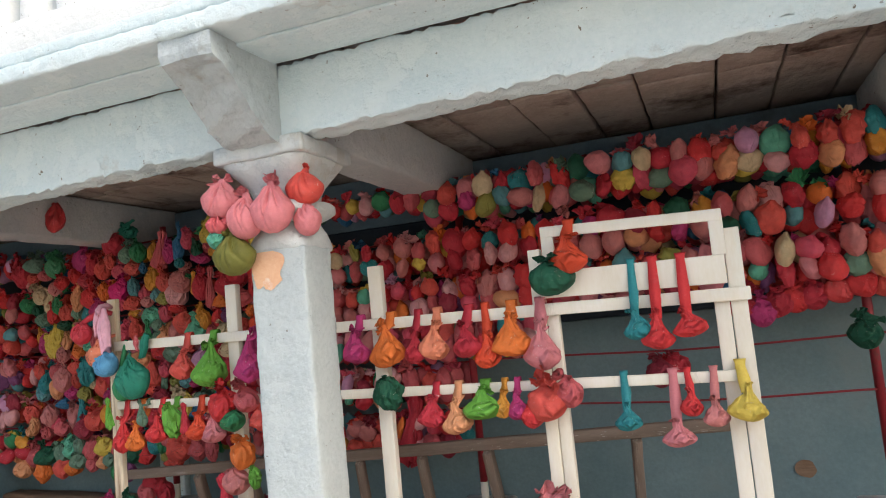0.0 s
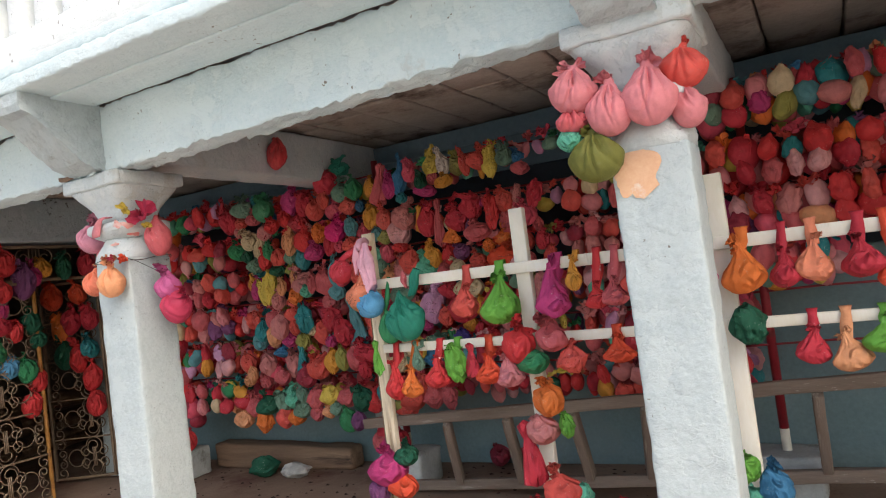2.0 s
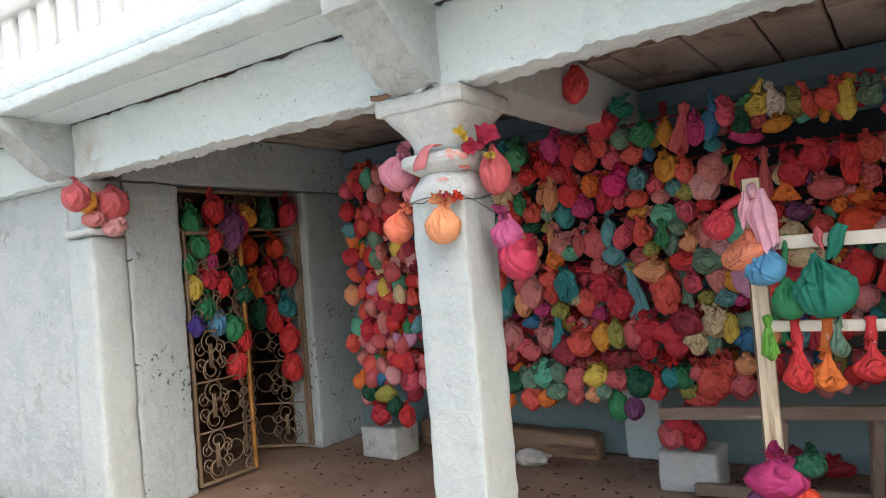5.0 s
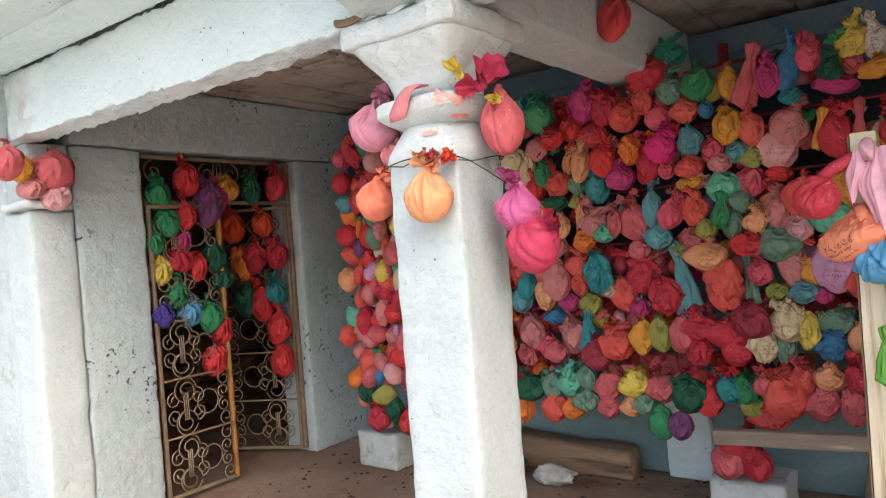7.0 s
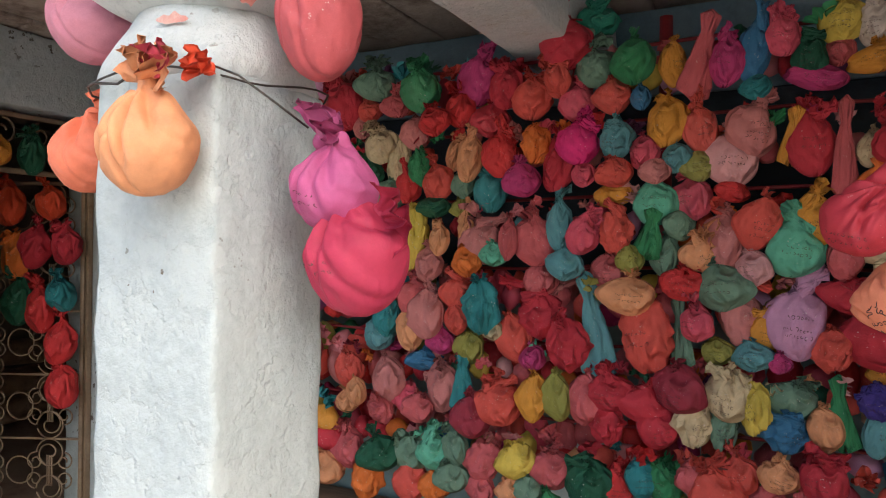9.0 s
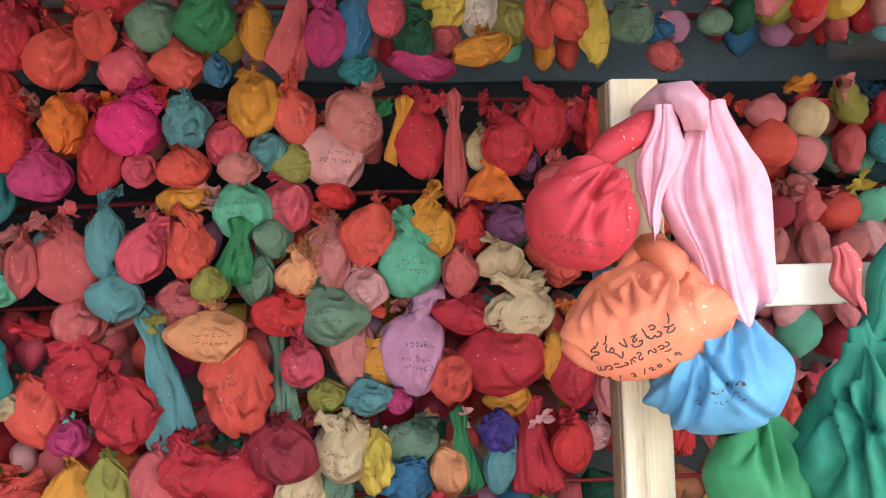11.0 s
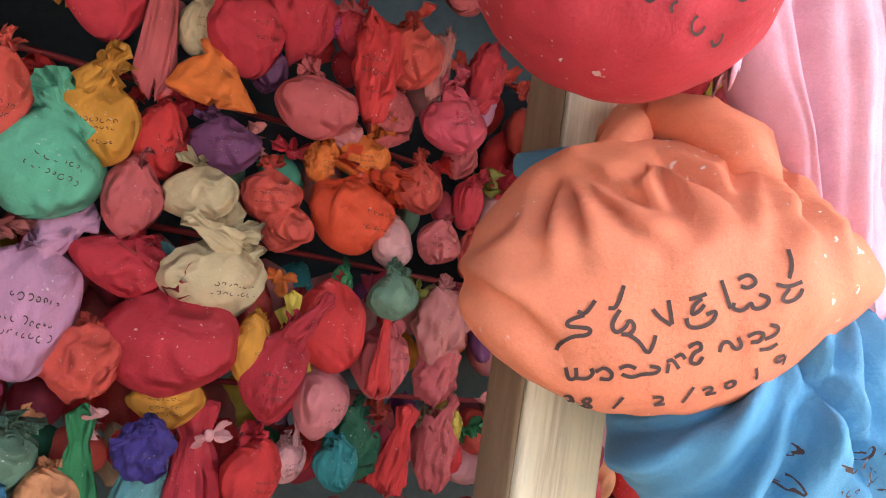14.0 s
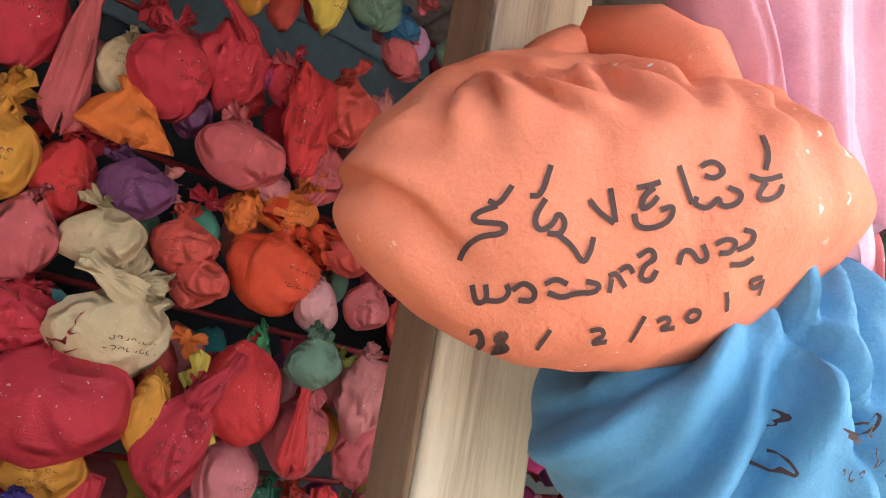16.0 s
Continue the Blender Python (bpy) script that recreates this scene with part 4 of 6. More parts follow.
rack_bundle("dusty", -4.414, 4.190, 1.395, 0.117, 0.134, "o")
rack_bundle("peach", -4.371, 4.190, 1.490, 0.093, 0.127, "r")
rack_bundle("peach", -4.273, 4.190, 1.508, 0.093, 0.163, "c")
rack_bundle("dusty", -4.192, 4.190, 1.483, 0.162, 0.162, "r")
rack_bundle("orange", -4.252, 4.190, 1.406, 0.109, 0.106, "o")
rack_bundle("mint", -4.137, 4.190, 1.433, 0.109, 0.088, "o")
rack_bundle("rose", -4.077, 4.190, 1.493, 0.085, 0.144, "r")
rack_bundle("rose", -3.981, 4.190, 1.494, 0.149, 0.189, "r")
rack_bundle("ltteal", -3.887, 4.190, 1.545, 0.091, 0.177, "r")
rack_bundle("ltteal", -3.858, 4.190, 1.402, 0.131, 0.104, "o")
rack_bundle("pink", -3.797, 4.190, 1.512, 0.107, 0.134, "r")
rack_bundle("coral", -3.681, 4.190, 1.513, 0.130, 0.140, "c")
rack_bundle("rose", -3.713, 4.190, 1.379, 0.140, 0.123, "o")
rack_bundle("mint", -3.556, 4.190, 1.622, 0.139, 0.146, "r")
rack_bundle("green", -3.563, 4.190, 1.514, 0.106, 0.149, "s")
rack_bundle("pink", -3.432, 4.190, 1.630, 0.145, 0.145, "r")
rack_bundle("sage", -3.472, 4.190, 1.539, 0.106, 0.102, "o")
rack_bundle("olive", -3.629, 4.190, 1.422, 0.090, 0.096, "o")
rack_bundle("sage", -3.512, 4.190, 1.432, 0.106, 0.132, "o")
rack_bundle("peach", -3.397, 4.190, 1.449, 0.138, 0.121, "r")
rack_bundle("dusty", -3.332, 4.190, 1.491, 0.138, 0.193, "r")
rack_bundle("coral", -3.227, 4.190, 1.541, 0.130, 0.160, "o")
rack_bundle("mint", -3.130, 4.190, 1.469, 0.159, 0.168, "r")
rack_bundle("ochre", -3.058, 4.190, 1.550, 0.129, 0.142, "r")
rack_bundle("pale", -3.242, 4.190, 1.402, 0.120, 0.104, "o")
rack_bundle("red", -2.955, 4.190, 1.543, 0.103, 0.137, "o")
rack_bundle("rose", -2.995, 4.190, 1.438, 0.103, 0.129, "o")
rack_bundle("purple", -2.854, 4.190, 1.559, 0.125, 0.102, "o")
rack_bundle("cream", -2.877, 4.190, 1.463, 0.125, 0.093, "o")
rack_bundle("coral", -2.753, 4.190, 1.488, 0.118, 0.095, "o")
rack_bundle("coral", -2.715, 4.190, 1.438, 0.095, 0.067, "o")
rack_bundle("coral", -4.656, 4.190, 1.245, 0.165, 0.165, "c")
rack_bundle("rose", -4.482, 4.190, 1.265, 0.152, 0.145, "r")
rack_bundle("teal", -4.598, 4.190, 1.177, 0.100, 0.164, "o")
rack_bundle("ltteal", -4.651, 4.190, 1.107, 0.128, 0.135, "o")
rack_bundle("peach", -4.497, 4.190, 1.136, 0.117, 0.164, "o")
rack_bundle("dusty", -4.408, 4.190, 1.198, 0.144, 0.185, "o")
rack_bundle("coral", -4.294, 4.190, 1.286, 0.127, 0.127, "r")
rack_bundle("coral", -4.291, 4.190, 1.184, 0.109, 0.109, "o")
rack_bundle("teal", -4.186, 4.190, 1.237, 0.178, 0.195, "c")
rack_bundle("cream", -4.148, 4.190, 1.145, 0.108, 0.075, "o")
rack_bundle("magenta", -4.369, 4.190, 1.089, 0.109, 0.099, "o")
rack_bundle("blue", -4.456, 4.190, 1.010, 0.154, 0.075, "o")
rack_bundle("olive", -4.252, 4.190, 1.075, 0.116, 0.126, "o")
rack_bundle("coral", -4.069, 4.190, 1.122, 0.135, 0.165, "o")
rack_bundle("rose", -3.969, 4.190, 1.342, 0.118, 0.125, "o")
rack_bundle("crimson", -3.958, 4.190, 1.208, 0.205, 0.155, "c")
rack_bundle("crimson", -3.853, 4.190, 1.111, 0.192, 0.175, "c")
rack_bundle("magenta", -3.981, 4.190, 1.058, 0.107, 0.091, "o")
rack_bundle("ltteal", -3.761, 4.190, 1.196, 0.120, 0.324, "s")
rack_bundle("peach", -3.628, 4.190, 1.298, 0.179, 0.129, "o")
rack_bundle("coral", -3.592, 4.190, 1.167, 0.190, 0.239, "c")
rack_bundle("sage", -3.468, 4.190, 1.187, 0.079, 0.205, "s")
rack_bundle("red", -3.454, 4.190, 1.342, 0.156, 0.102, "o")
rack_bundle("sage", -3.339, 4.190, 1.336, 0.176, 0.137, "o")
rack_bundle("pink", -3.411, 4.190, 1.221, 0.121, 0.111, "r")
rack_bundle("dusty", -3.289, 4.190, 1.239, 0.143, 0.169, "c")
rack_bundle("olive", -3.353, 4.190, 1.125, 0.104, 0.088, "o")
rack_bundle("ltteal", -3.248, 4.190, 1.120, 0.120, 0.087, "o")
rack_bundle("ochre", -3.200, 4.190, 1.201, 0.110, 0.129, "r")
rack_bundle("lilac", -3.113, 4.190, 1.235, 0.164, 0.226, "r")
rack_bundle("magenta", -3.168, 4.190, 1.106, 0.071, 0.061, "o")
rack_bundle("crimson", -2.971, 4.190, 1.318, 0.157, 0.103, "o")
rack_bundle("crimson", -2.893, 4.190, 1.200, 0.236, 0.178, "o")
rack_bundle("coral", -3.018, 4.190, 1.158, 0.136, 0.118, "c")
rack_bundle("cream", -2.823, 4.190, 1.321, 0.181, 0.149, "r")
rack_bundle("ochre", -2.746, 4.190, 1.196, 0.085, 0.126, "o")
rack_bundle("yellow", -2.670, 4.190, 1.221, 0.069, 0.117, "s")
rack_bundle("ochre", -2.862, 4.190, 1.091, 0.124, 0.092, "o")
rack_bundle("crimson", -2.678, 4.190, 1.127, 0.116, 0.134, "o")
rack_bundle("coral", -4.794, 4.190, 0.948, 0.118, 0.146, "o")
rack_bundle("dusty", -4.608, 4.190, 0.920, 0.162, 0.179, "o")
rack_bundle("peach", -4.807, 4.190, 0.810, 0.111, 0.094, "o")
rack_bundle("peach", -4.735, 4.190, 0.864, 0.101, 0.111, "o")
rack_bundle("rose", -4.632, 4.190, 0.800, 0.164, 0.110, "c")
rack_bundle("pink", -4.515, 4.190, 0.855, 0.110, 0.110, "c")
rack_bundle("dusty", -4.373, 4.190, 0.911, 0.143, 0.191, "r")
rack_bundle("rose", -4.451, 4.190, 0.824, 0.126, 0.109, "o")
rack_bundle("teal", -4.267, 4.190, 0.948, 0.098, 0.195, "s")
rack_bundle("maroon", -4.219, 4.190, 0.816, 0.142, 0.159, "o")
rack_bundle("coral", -4.116, 4.190, 0.879, 0.175, 0.158, "r")
rack_bundle("ochre", -3.969, 4.190, 0.917, 0.114, 0.164, "o")
rack_bundle("olive", -3.875, 4.190, 0.929, 0.107, 0.163, "o")
rack_bundle("rose", -3.782, 4.190, 0.932, 0.139, 0.172, "o")
rack_bundle("crimson", -3.698, 4.190, 0.968, 0.157, 0.122, "r")
rack_bundle("maroon", -3.466, 4.190, 1.000, 0.183, 0.154, "o")
rack_bundle("crimson", -3.573, 4.190, 0.932, 0.189, 0.121, "o")
rack_bundle("crimson", -3.713, 4.190, 0.853, 0.157, 0.139, "c")
rack_bundle("crimson", -3.539, 4.190, 0.860, 0.137, 0.137, "o")
rack_bundle("cream", -3.312, 4.190, 0.989, 0.143, 0.168, "r")
rack_bundle("yellow", -3.239, 4.190, 0.960, 0.110, 0.158, "c")
rack_bundle("cream", -3.416, 4.190, 0.889, 0.137, 0.153, "c")
rack_bundle("sage", -3.335, 4.190, 0.876, 0.087, 0.136, "c")
rack_bundle("sage", -3.128, 4.190, 0.987, 0.151, 0.119, "r")
rack_bundle("blue", -3.143, 4.190, 0.884, 0.151, 0.119, "c")
rack_bundle("peach", -3.041, 4.190, 0.912, 0.102, 0.128, "o")
rack_bundle("green", -2.994, 4.190, 0.968, 0.086, 0.199, "s")
rack_bundle("violet", -2.908, 4.190, 1.011, 0.108, 0.102, "c")
rack_bundle("ltteal", -2.893, 4.190, 0.917, 0.092, 0.149, "r")
rack_bundle("crimson", -2.801, 4.190, 0.967, 0.126, 0.237, "s")
rack_bundle("red", -2.694, 4.190, 0.956, 0.122, 0.147, "o")
rack_bundle("dkgreen", -4.630, 4.200, 0.618, 0.179, 0.141, "o")
rack_bundle("rose", -4.815, 4.200, 0.608, 0.145, 0.158, "r")
rack_bundle("peach", -4.914, 4.200, 0.515, 0.161, 0.134, "o")
rack_bundle("orange", -4.707, 4.200, 0.504, 0.155, 0.181, "c")
rack_bundle("sage", -4.512, 4.200, 0.633, 0.150, 0.150, "r")
rack_bundle("mint", -4.385, 4.200, 0.661, 0.135, 0.135, "r")
rack_bundle("coral", -4.499, 4.200, 0.521, 0.138, 0.150, "o")
rack_bundle("orange", -4.400, 4.200, 0.523, 0.123, 0.111, "o")
rack_bundle("sage", -4.284, 4.200, 0.698, 0.109, 0.133, "r")
rack_bundle("sage", -4.304, 4.200, 0.574, 0.133, 0.116, "o")
rack_bundle("rose", -4.171, 4.200, 0.652, 0.147, 0.147, "c")
rack_bundle("yellow", -4.038, 4.200, 0.676, 0.139, 0.139, "o")
rack_bundle("rose", -4.185, 4.200, 0.542, 0.119, 0.107, "o")
rack_bundle("rose", -3.914, 4.200, 0.651, 0.158, 0.136, "o")
rack_bundle("peach", -4.059, 4.200, 0.561, 0.104, 0.093, "o")
rack_bundle("sage", -3.985, 4.200, 0.577, 0.103, 0.092, "o")
rack_bundle("dkgreen", -3.777, 4.200, 0.636, 0.172, 0.167, "r")
rack_bundle("green", -3.915, 4.200, 0.496, 0.124, 0.163, "r")
rack_bundle("purple", -3.822, 4.200, 0.484, 0.111, 0.142, "o")
rack_bundle("red", -3.689, 4.200, 0.616, 0.130, 0.152, "r")
rack_bundle("teal", -3.594, 4.200, 0.673, 0.117, 0.132, "o")
rack_bundle("green", -3.518, 4.200, 0.671, 0.130, 0.147, "r")
rack_bundle("olive", -3.478, 4.200, 0.593, 0.121, 0.096, "o")
rack_bundle("coral", -3.356, 4.200, 0.656, 0.174, 0.193, "r")
rack_bundle("rose", -3.423, 4.200, 0.708, 0.099, 0.107, "o")
rack_bundle("rose", -3.201, 4.200, 0.630, 0.157, 0.157, "c")
rack_bundle("coral", -3.404, 4.200, 0.555, 0.184, 0.102, "c")
rack_bundle("rose", -3.089, 4.200, 0.628, 0.115, 0.153, "c")
rack_bundle("coral", -3.273, 4.200, 0.738, 0.120, 0.120, "r")
rack_bundle("peach", -3.166, 4.200, 0.753, 0.117, 0.097, "r")
rack_bundle("crimson", -3.047, 4.200, 0.769, 0.133, 0.133, "r")
rack_bundle("red", -2.600, 4.180, 1.779, 0.101, 0.202, "c")
rack_bundle("coral", -2.507, 4.180, 1.838, 0.123, 0.135, "r")
rack_bundle("dusty", -2.431, 4.180, 1.835, 0.080, 0.145, "c")
rack_bundle("rose", -2.709, 4.180, 1.667, 0.176, 0.112, "o")
rack_bundle("mauve", -2.622, 4.180, 1.647, 0.102, 0.068, "o")
rack_bundle("rose", -2.525, 4.180, 1.704, 0.109, 0.129, "c")
rack_bundle("pink", -2.376, 4.180, 1.720, 0.137, 0.132, "r")
rack_bundle("crimson", -2.315, 4.180, 1.850, 0.107, 0.151, "c")
rack_bundle("crimson", -2.630, 4.180, 1.857, 0.074, 0.095, "r")
rack_bundle("magenta", -2.678, 4.180, 1.849, 0.050, 0.050, "o")
rack_bundle("coral", -2.714, 4.180, 1.432, 0.089, 0.089, "o")
rack_bundle("orange", -2.665, 4.180, 1.572, 0.091, 0.071, "c")
rack_bundle("orange", -2.560, 4.180, 1.608, 0.117, 0.081, "r")
rack_bundle("ember", -2.568, 4.180, 1.486, 0.206, 0.156, "r")
rack_bundle("pale", -2.472, 4.180, 1.437, 0.101, 0.108, "o")
rack_bundle("coral", -2.416, 4.180, 1.571, 0.101, 0.113, "r")
rack_bundle("rose", -2.391, 4.180, 1.460, 0.091, 0.091, "o")
rack_bundle("sage", -2.472, 4.180, 1.330, 0.112, 0.089, "o")
rack_bundle("red", -2.584, 4.180, 1.256, 0.135, 0.174, "o")
rack_bundle("red", -2.476, 4.180, 1.228, 0.091, 0.170, "s")
rack_bundle("rose", -2.455, 4.180, 1.193, 0.128, 0.148, "r")
rack_bundle("dusty", -2.337, 4.180, 1.281, 0.135, 0.159, "c")
rack_bundle("rose", -2.313, 4.180, 1.175, 0.113, 0.135, "c")
rack_bundle("yellow", -2.682, 4.180, 1.234, 0.058, 0.146, "s")
rack_bundle("crimson", -2.697, 4.180, 1.164, 0.115, 0.165, "r")
rack_bundle("mauve", -2.584, 4.180, 1.106, 0.131, 0.142, "o")
rack_bundle("green", -2.580, 4.180, 1.345, 0.055, 0.060, "c")
rack_bundle("dkgreen", -2.504, 4.180, 1.013, 0.126, 0.154, "c")
rack_bundle("teal", -2.537, 4.180, 0.988, 0.080, 0.100, "r")
rack_bundle("pale", -2.626, 4.180, 0.985, 0.077, 0.088, "r")
rack_bundle("red", -2.392, 4.180, 1.014, 0.076, 0.167, "s")
rack_bundle("rose", -2.305, 4.180, 1.005, 0.103, 0.167, "c")
rack_bundle("yellow", -2.242, 4.180, 1.056, 0.059, 0.091, "c")
rack_bundle("crimson", -2.298, 4.180, 1.563, 0.087, 0.112, "r")
rack_bundle("rose", -2.319, 4.180, 1.660, 0.074, 0.087, "o")
rack_bundle("coral", -2.258, 4.180, 1.456, 0.088, 0.113, "c")
rail_bundle("coral", -2.327, 3.090, 1.286, 0.135, 0.156, "r", 1.44)
rail_bundle("lime", -2.161, 3.090, 1.276, 0.183, 0.222, "r", 1.44)
rail_bundle("magenta", -1.894, 3.090, 1.287, 0.144, 0.245, "r", 1.44)
rail_bundle("magenta", -1.279, 3.090, 1.307, 0.130, 0.168, "r", 1.44)
rail_bundle("orange", -1.123, 3.090, 1.295, 0.165, 0.200, "r", 1.44)
rail_bundle("crimson", -0.979, 3.090, 1.277, 0.110, 0.144, "r", 1.44)
rail_bundle("carrot", -0.869, 3.090, 1.295, 0.135, 0.161, "r", 1.44)
rail_bundle("crimson", -0.726, 3.090, 1.291, 0.143, 0.148, "r", 1.44)
rail_bundle("ember", -0.624, 3.090, 1.238, 0.116, 0.151, "r", 1.44)
rail_bundle("orange", -0.506, 3.090, 1.287, 0.180, 0.180, "r", 1.44)
rail_bundle("mauve", -0.373, 3.090, 1.240, 0.162, 0.191, "r", 1.44)
rail_bundle("teal", 0.036, 3.090, 1.298, 0.108, 0.117, "r", 1.56)
rail_bundle("red", 0.123, 3.090, 1.267, 0.130, 0.144, "r", 1.56)
rail_bundle("red", 0.240, 3.090, 1.289, 0.133, 0.105, "r", 1.56)
rail_bundle("ember", -0.224, 3.090, 1.617, 0.200, 0.161, "r", 1.76)
rail_bundle("dkgreen", -0.304, 3.090, 1.528, 0.192, 0.152, "r")
rail_bundle("magenta", -1.896, 3.090, 1.246, 0.147, 0.143, "r", 1.44)
rail_bundle("ochre", -1.798, 3.090, 1.347, 0.084, 0.141, "r", 1.44)
rail_bundle("red", -1.705, 3.090, 1.242, 0.115, 0.104, "r", 1.44)
rail_bundle("rose", -1.626, 3.090, 1.250, 0.118, 0.114, "r", 1.44)
rail_bundle("coral", -1.536, 3.090, 1.300, 0.103, 0.123, "r", 1.44)
rail_bundle("red", -2.771, 3.090, 0.917, 0.119, 0.194, "r", 1.1)
rail_bundle("orange", -2.679, 3.090, 0.906, 0.133, 0.147, "r", 1.1)
rail_bundle("sage", -2.627, 3.090, 1.032, 0.064, 0.132, "r", 1.1)
rail_bundle("red", -2.534, 3.090, 0.950, 0.125, 0.136, "r", 1.1)
rail_bundle("lime", -2.424, 3.090, 0.983, 0.118, 0.180, "c", 1.1)
rail_bundle("crimson", -2.342, 3.090, 1.005, 0.091, 0.152, "s")
rail_bundle("ember", -2.258, 3.090, 0.957, 0.140, 0.130, "r", 1.1)
rail_bundle("mauve", -2.158, 3.090, 0.947, 0.148, 0.153, "r", 1.1)
rail_bundle("red", -2.083, 3.090, 1.059, 0.161, 0.171, "r")
rail_bundle("rose", -1.937, 3.090, 1.084, 0.158, 0.124, "r")
rail_bundle("green", -2.029, 3.090, 0.980, 0.174, 0.111, "o")
rail_bundle("coral", -1.848, 3.090, 0.979, 0.146, 0.122, "c")
rail_bundle("ember", -1.646, 3.090, 1.007, 0.141, 0.114, "r", 1.1)
rail_bundle("dkgreen", -1.130, 3.090, 1.071, 0.154, 0.154, "c")
rail_bundle("crimson", -0.909, 3.090, 0.984, 0.119, 0.140, "r", 1.1)
rail_bundle("peach", -0.807, 3.090, 0.954, 0.128, 0.138, "r", 1.1)
rail_bundle("lime", -0.675, 3.090, 1.009, 0.197, 0.131, "r", 1.1)
rail_bundle("ochre", -0.575, 3.090, 1.002, 0.090, 0.110, "r", 1.1)
rail_bundle("magenta", -0.514, 3.090, 0.996, 0.094, 0.114, "r", 1.1)
rail_bundle("coral", -0.379, 3.090, 1.007, 0.166, 0.161, "r")
rail_bundle("rose", -0.276, 3.090, 1.045, 0.135, 0.130, "r")
rail_bundle("red", -0.448, 3.090, 0.952, 0.103, 0.103, "o")
rail_bundle("teal", -0.042, 3.090, 0.929, 0.107, 0.103, "r", 1.1)
rail_bundle("mauve", 0.151, 3.090, 0.861, 0.127, 0.100, "r", 1.1)
rail_bundle("red", 0.219, 3.090, 0.979, 0.091, 0.100, "r", 1.1)
rail_bundle("dusty", 0.306, 3.090, 0.939, 0.103, 0.103, "r", 1.1)
rail_bundle("yellow", 0.428, 3.090, 0.969, 0.137, 0.128, "r", 1.12)
rail_bundle("orange", -1.977, 3.090, 0.810, 0.158, 0.153, "r")
rail_bundle("dusty", -2.035, 3.090, 0.675, 0.159, 0.135, "o")
rail_bundle("lime", -1.917, 3.090, 0.691, 0.085, 0.109, "c")
rail_bundle("crimson", -2.103, 3.090, 0.579, 0.107, 0.267, "s")
rail_bundle("magenta", -2.872, 3.090, 0.481, 0.223, 0.169, "r")
rail_bundle("dkgreen", -2.765, 3.090, 0.549, 0.113, 0.107, "r")
rail_bundle("ember", -2.792, 3.090, 0.398, 0.161, 0.121, "o")
rail_bundle("purple", -2.951, 3.090, 0.371, 0.110, 0.137, "o")
rail_bundle("lime", -2.865, 3.090, 1.045, 0.060, 0.170, "s")
rail_bundle("coral", -1.976, 3.090, 0.402, 0.184, 0.163, "r")
rail_bundle("mint", -1.879, 3.090, 0.381, 0.088, 0.119, "c")
rail_bundle("red", -2.118, 3.090, 0.315, 0.134, 0.107, "o")
rail_bundle("red", -1.719, 3.090, 0.331, 0.152, 0.101, "o")
rail_bundle("lime", -1.202, 3.090, 0.527, 0.108, 0.103, "c")
rail_bundle("blue", -1.122, 3.090, 0.454, 0.111, 0.162, "r")
rail_bundle("mint", -1.192, 3.090, 0.394, 0.112, 0.117, "c")
rail_bundle("mauve", -0.417, 3.090, 0.556, 0.190, 0.144, "r")
gate_bundle("red", -6.540, 3.469, 1.975, 0.191, 0.204, "r")
gate_bundle("green", -6.540, 3.262, 1.878, 0.196, 0.180, "r")
gate_bundle("ochre", -6.540, 3.771, 1.926, 0.187, 0.151, "r")
gate_bundle("magenta", -6.540, 3.687, 1.861, 0.163, 0.170, "r")
gate_bundle("purple", -6.540, 3.586, 1.810, 0.181, 0.296, "r")
gate_bundle("dkgreen", -6.540, 3.955, 1.919, 0.156, 0.193, "r")
gate_bundle("crimson", -6.540, 4.154, 1.950, 0.177, 0.212, "r")
gate_bundle("red", -6.540, 3.407, 1.742, 0.142, 0.175, "r")
gate_bundle("green", -6.540, 3.288, 1.708, 0.184, 0.171, "r")
gate_bundle("green", -6.540, 3.199, 1.583, 0.149, 0.149, "r")
gate_bundle("magenta", -6.540, 3.402, 1.594, 0.148, 0.148, "r")
gate_bundle("ember", -6.886, 4.043, 1.689, 0.221, 0.229, "r")
gate_bundle("ember", -6.653, 4.149, 1.689, 0.179, 0.179, "r")
gate_bundle("crimson", -6.540, 3.370, 1.466, 0.201, 0.154, "r")
gate_bundle("yellow", -6.540, 3.228, 1.407, 0.143, 0.176, "r")
gate_bundle("red", -6.540, 3.486, 1.413, 0.144, 0.178, "r")
gate_bundle("dkgreen", -6.540, 3.627, 1.479, 0.197, 0.197, "r")
gate_bundle("dkgreen", -6.540, 3.663, 1.329, 0.156, 0.142, "r")
gate_bundle("orange", -6.842, 4.063, 1.397, 0.134, 0.236, "r")
gate_bundle("crimson", -6.744, 4.107, 1.450, 0.204, 0.219, "r")
gate_bundle("crimson", -6.600, 4.173, 1.462, 0.155, 0.202, "r")
gate_bundle("green", -6.540, 3.335, 1.261, 0.173, 0.173, "r")
gate_bundle("violet", -6.540, 3.213, 1.148, 0.169, 0.150, "r")
gate_bundle("sky", -6.540, 3.425, 1.130, 0.203, 0.169, "r")
gate_bundle("green", -6.540, 3.545, 1.092, 0.180, 0.194, "r")
gate_bundle("red", -6.540, 3.637, 0.999, 0.162, 0.183, "r")
gate_bundle("dkgreen", -6.833, 4.067, 1.152, 0.166, 0.237, "r")
gate_bundle("red", -6.714, 4.121, 1.112, 0.172, 0.235, "r")
gate_bundle("teal", -6.608, 4.170, 1.197, 0.194, 0.179, "r")
gate_bundle("red", -6.610, 4.169, 0.936, 0.179, 0.234, "r")
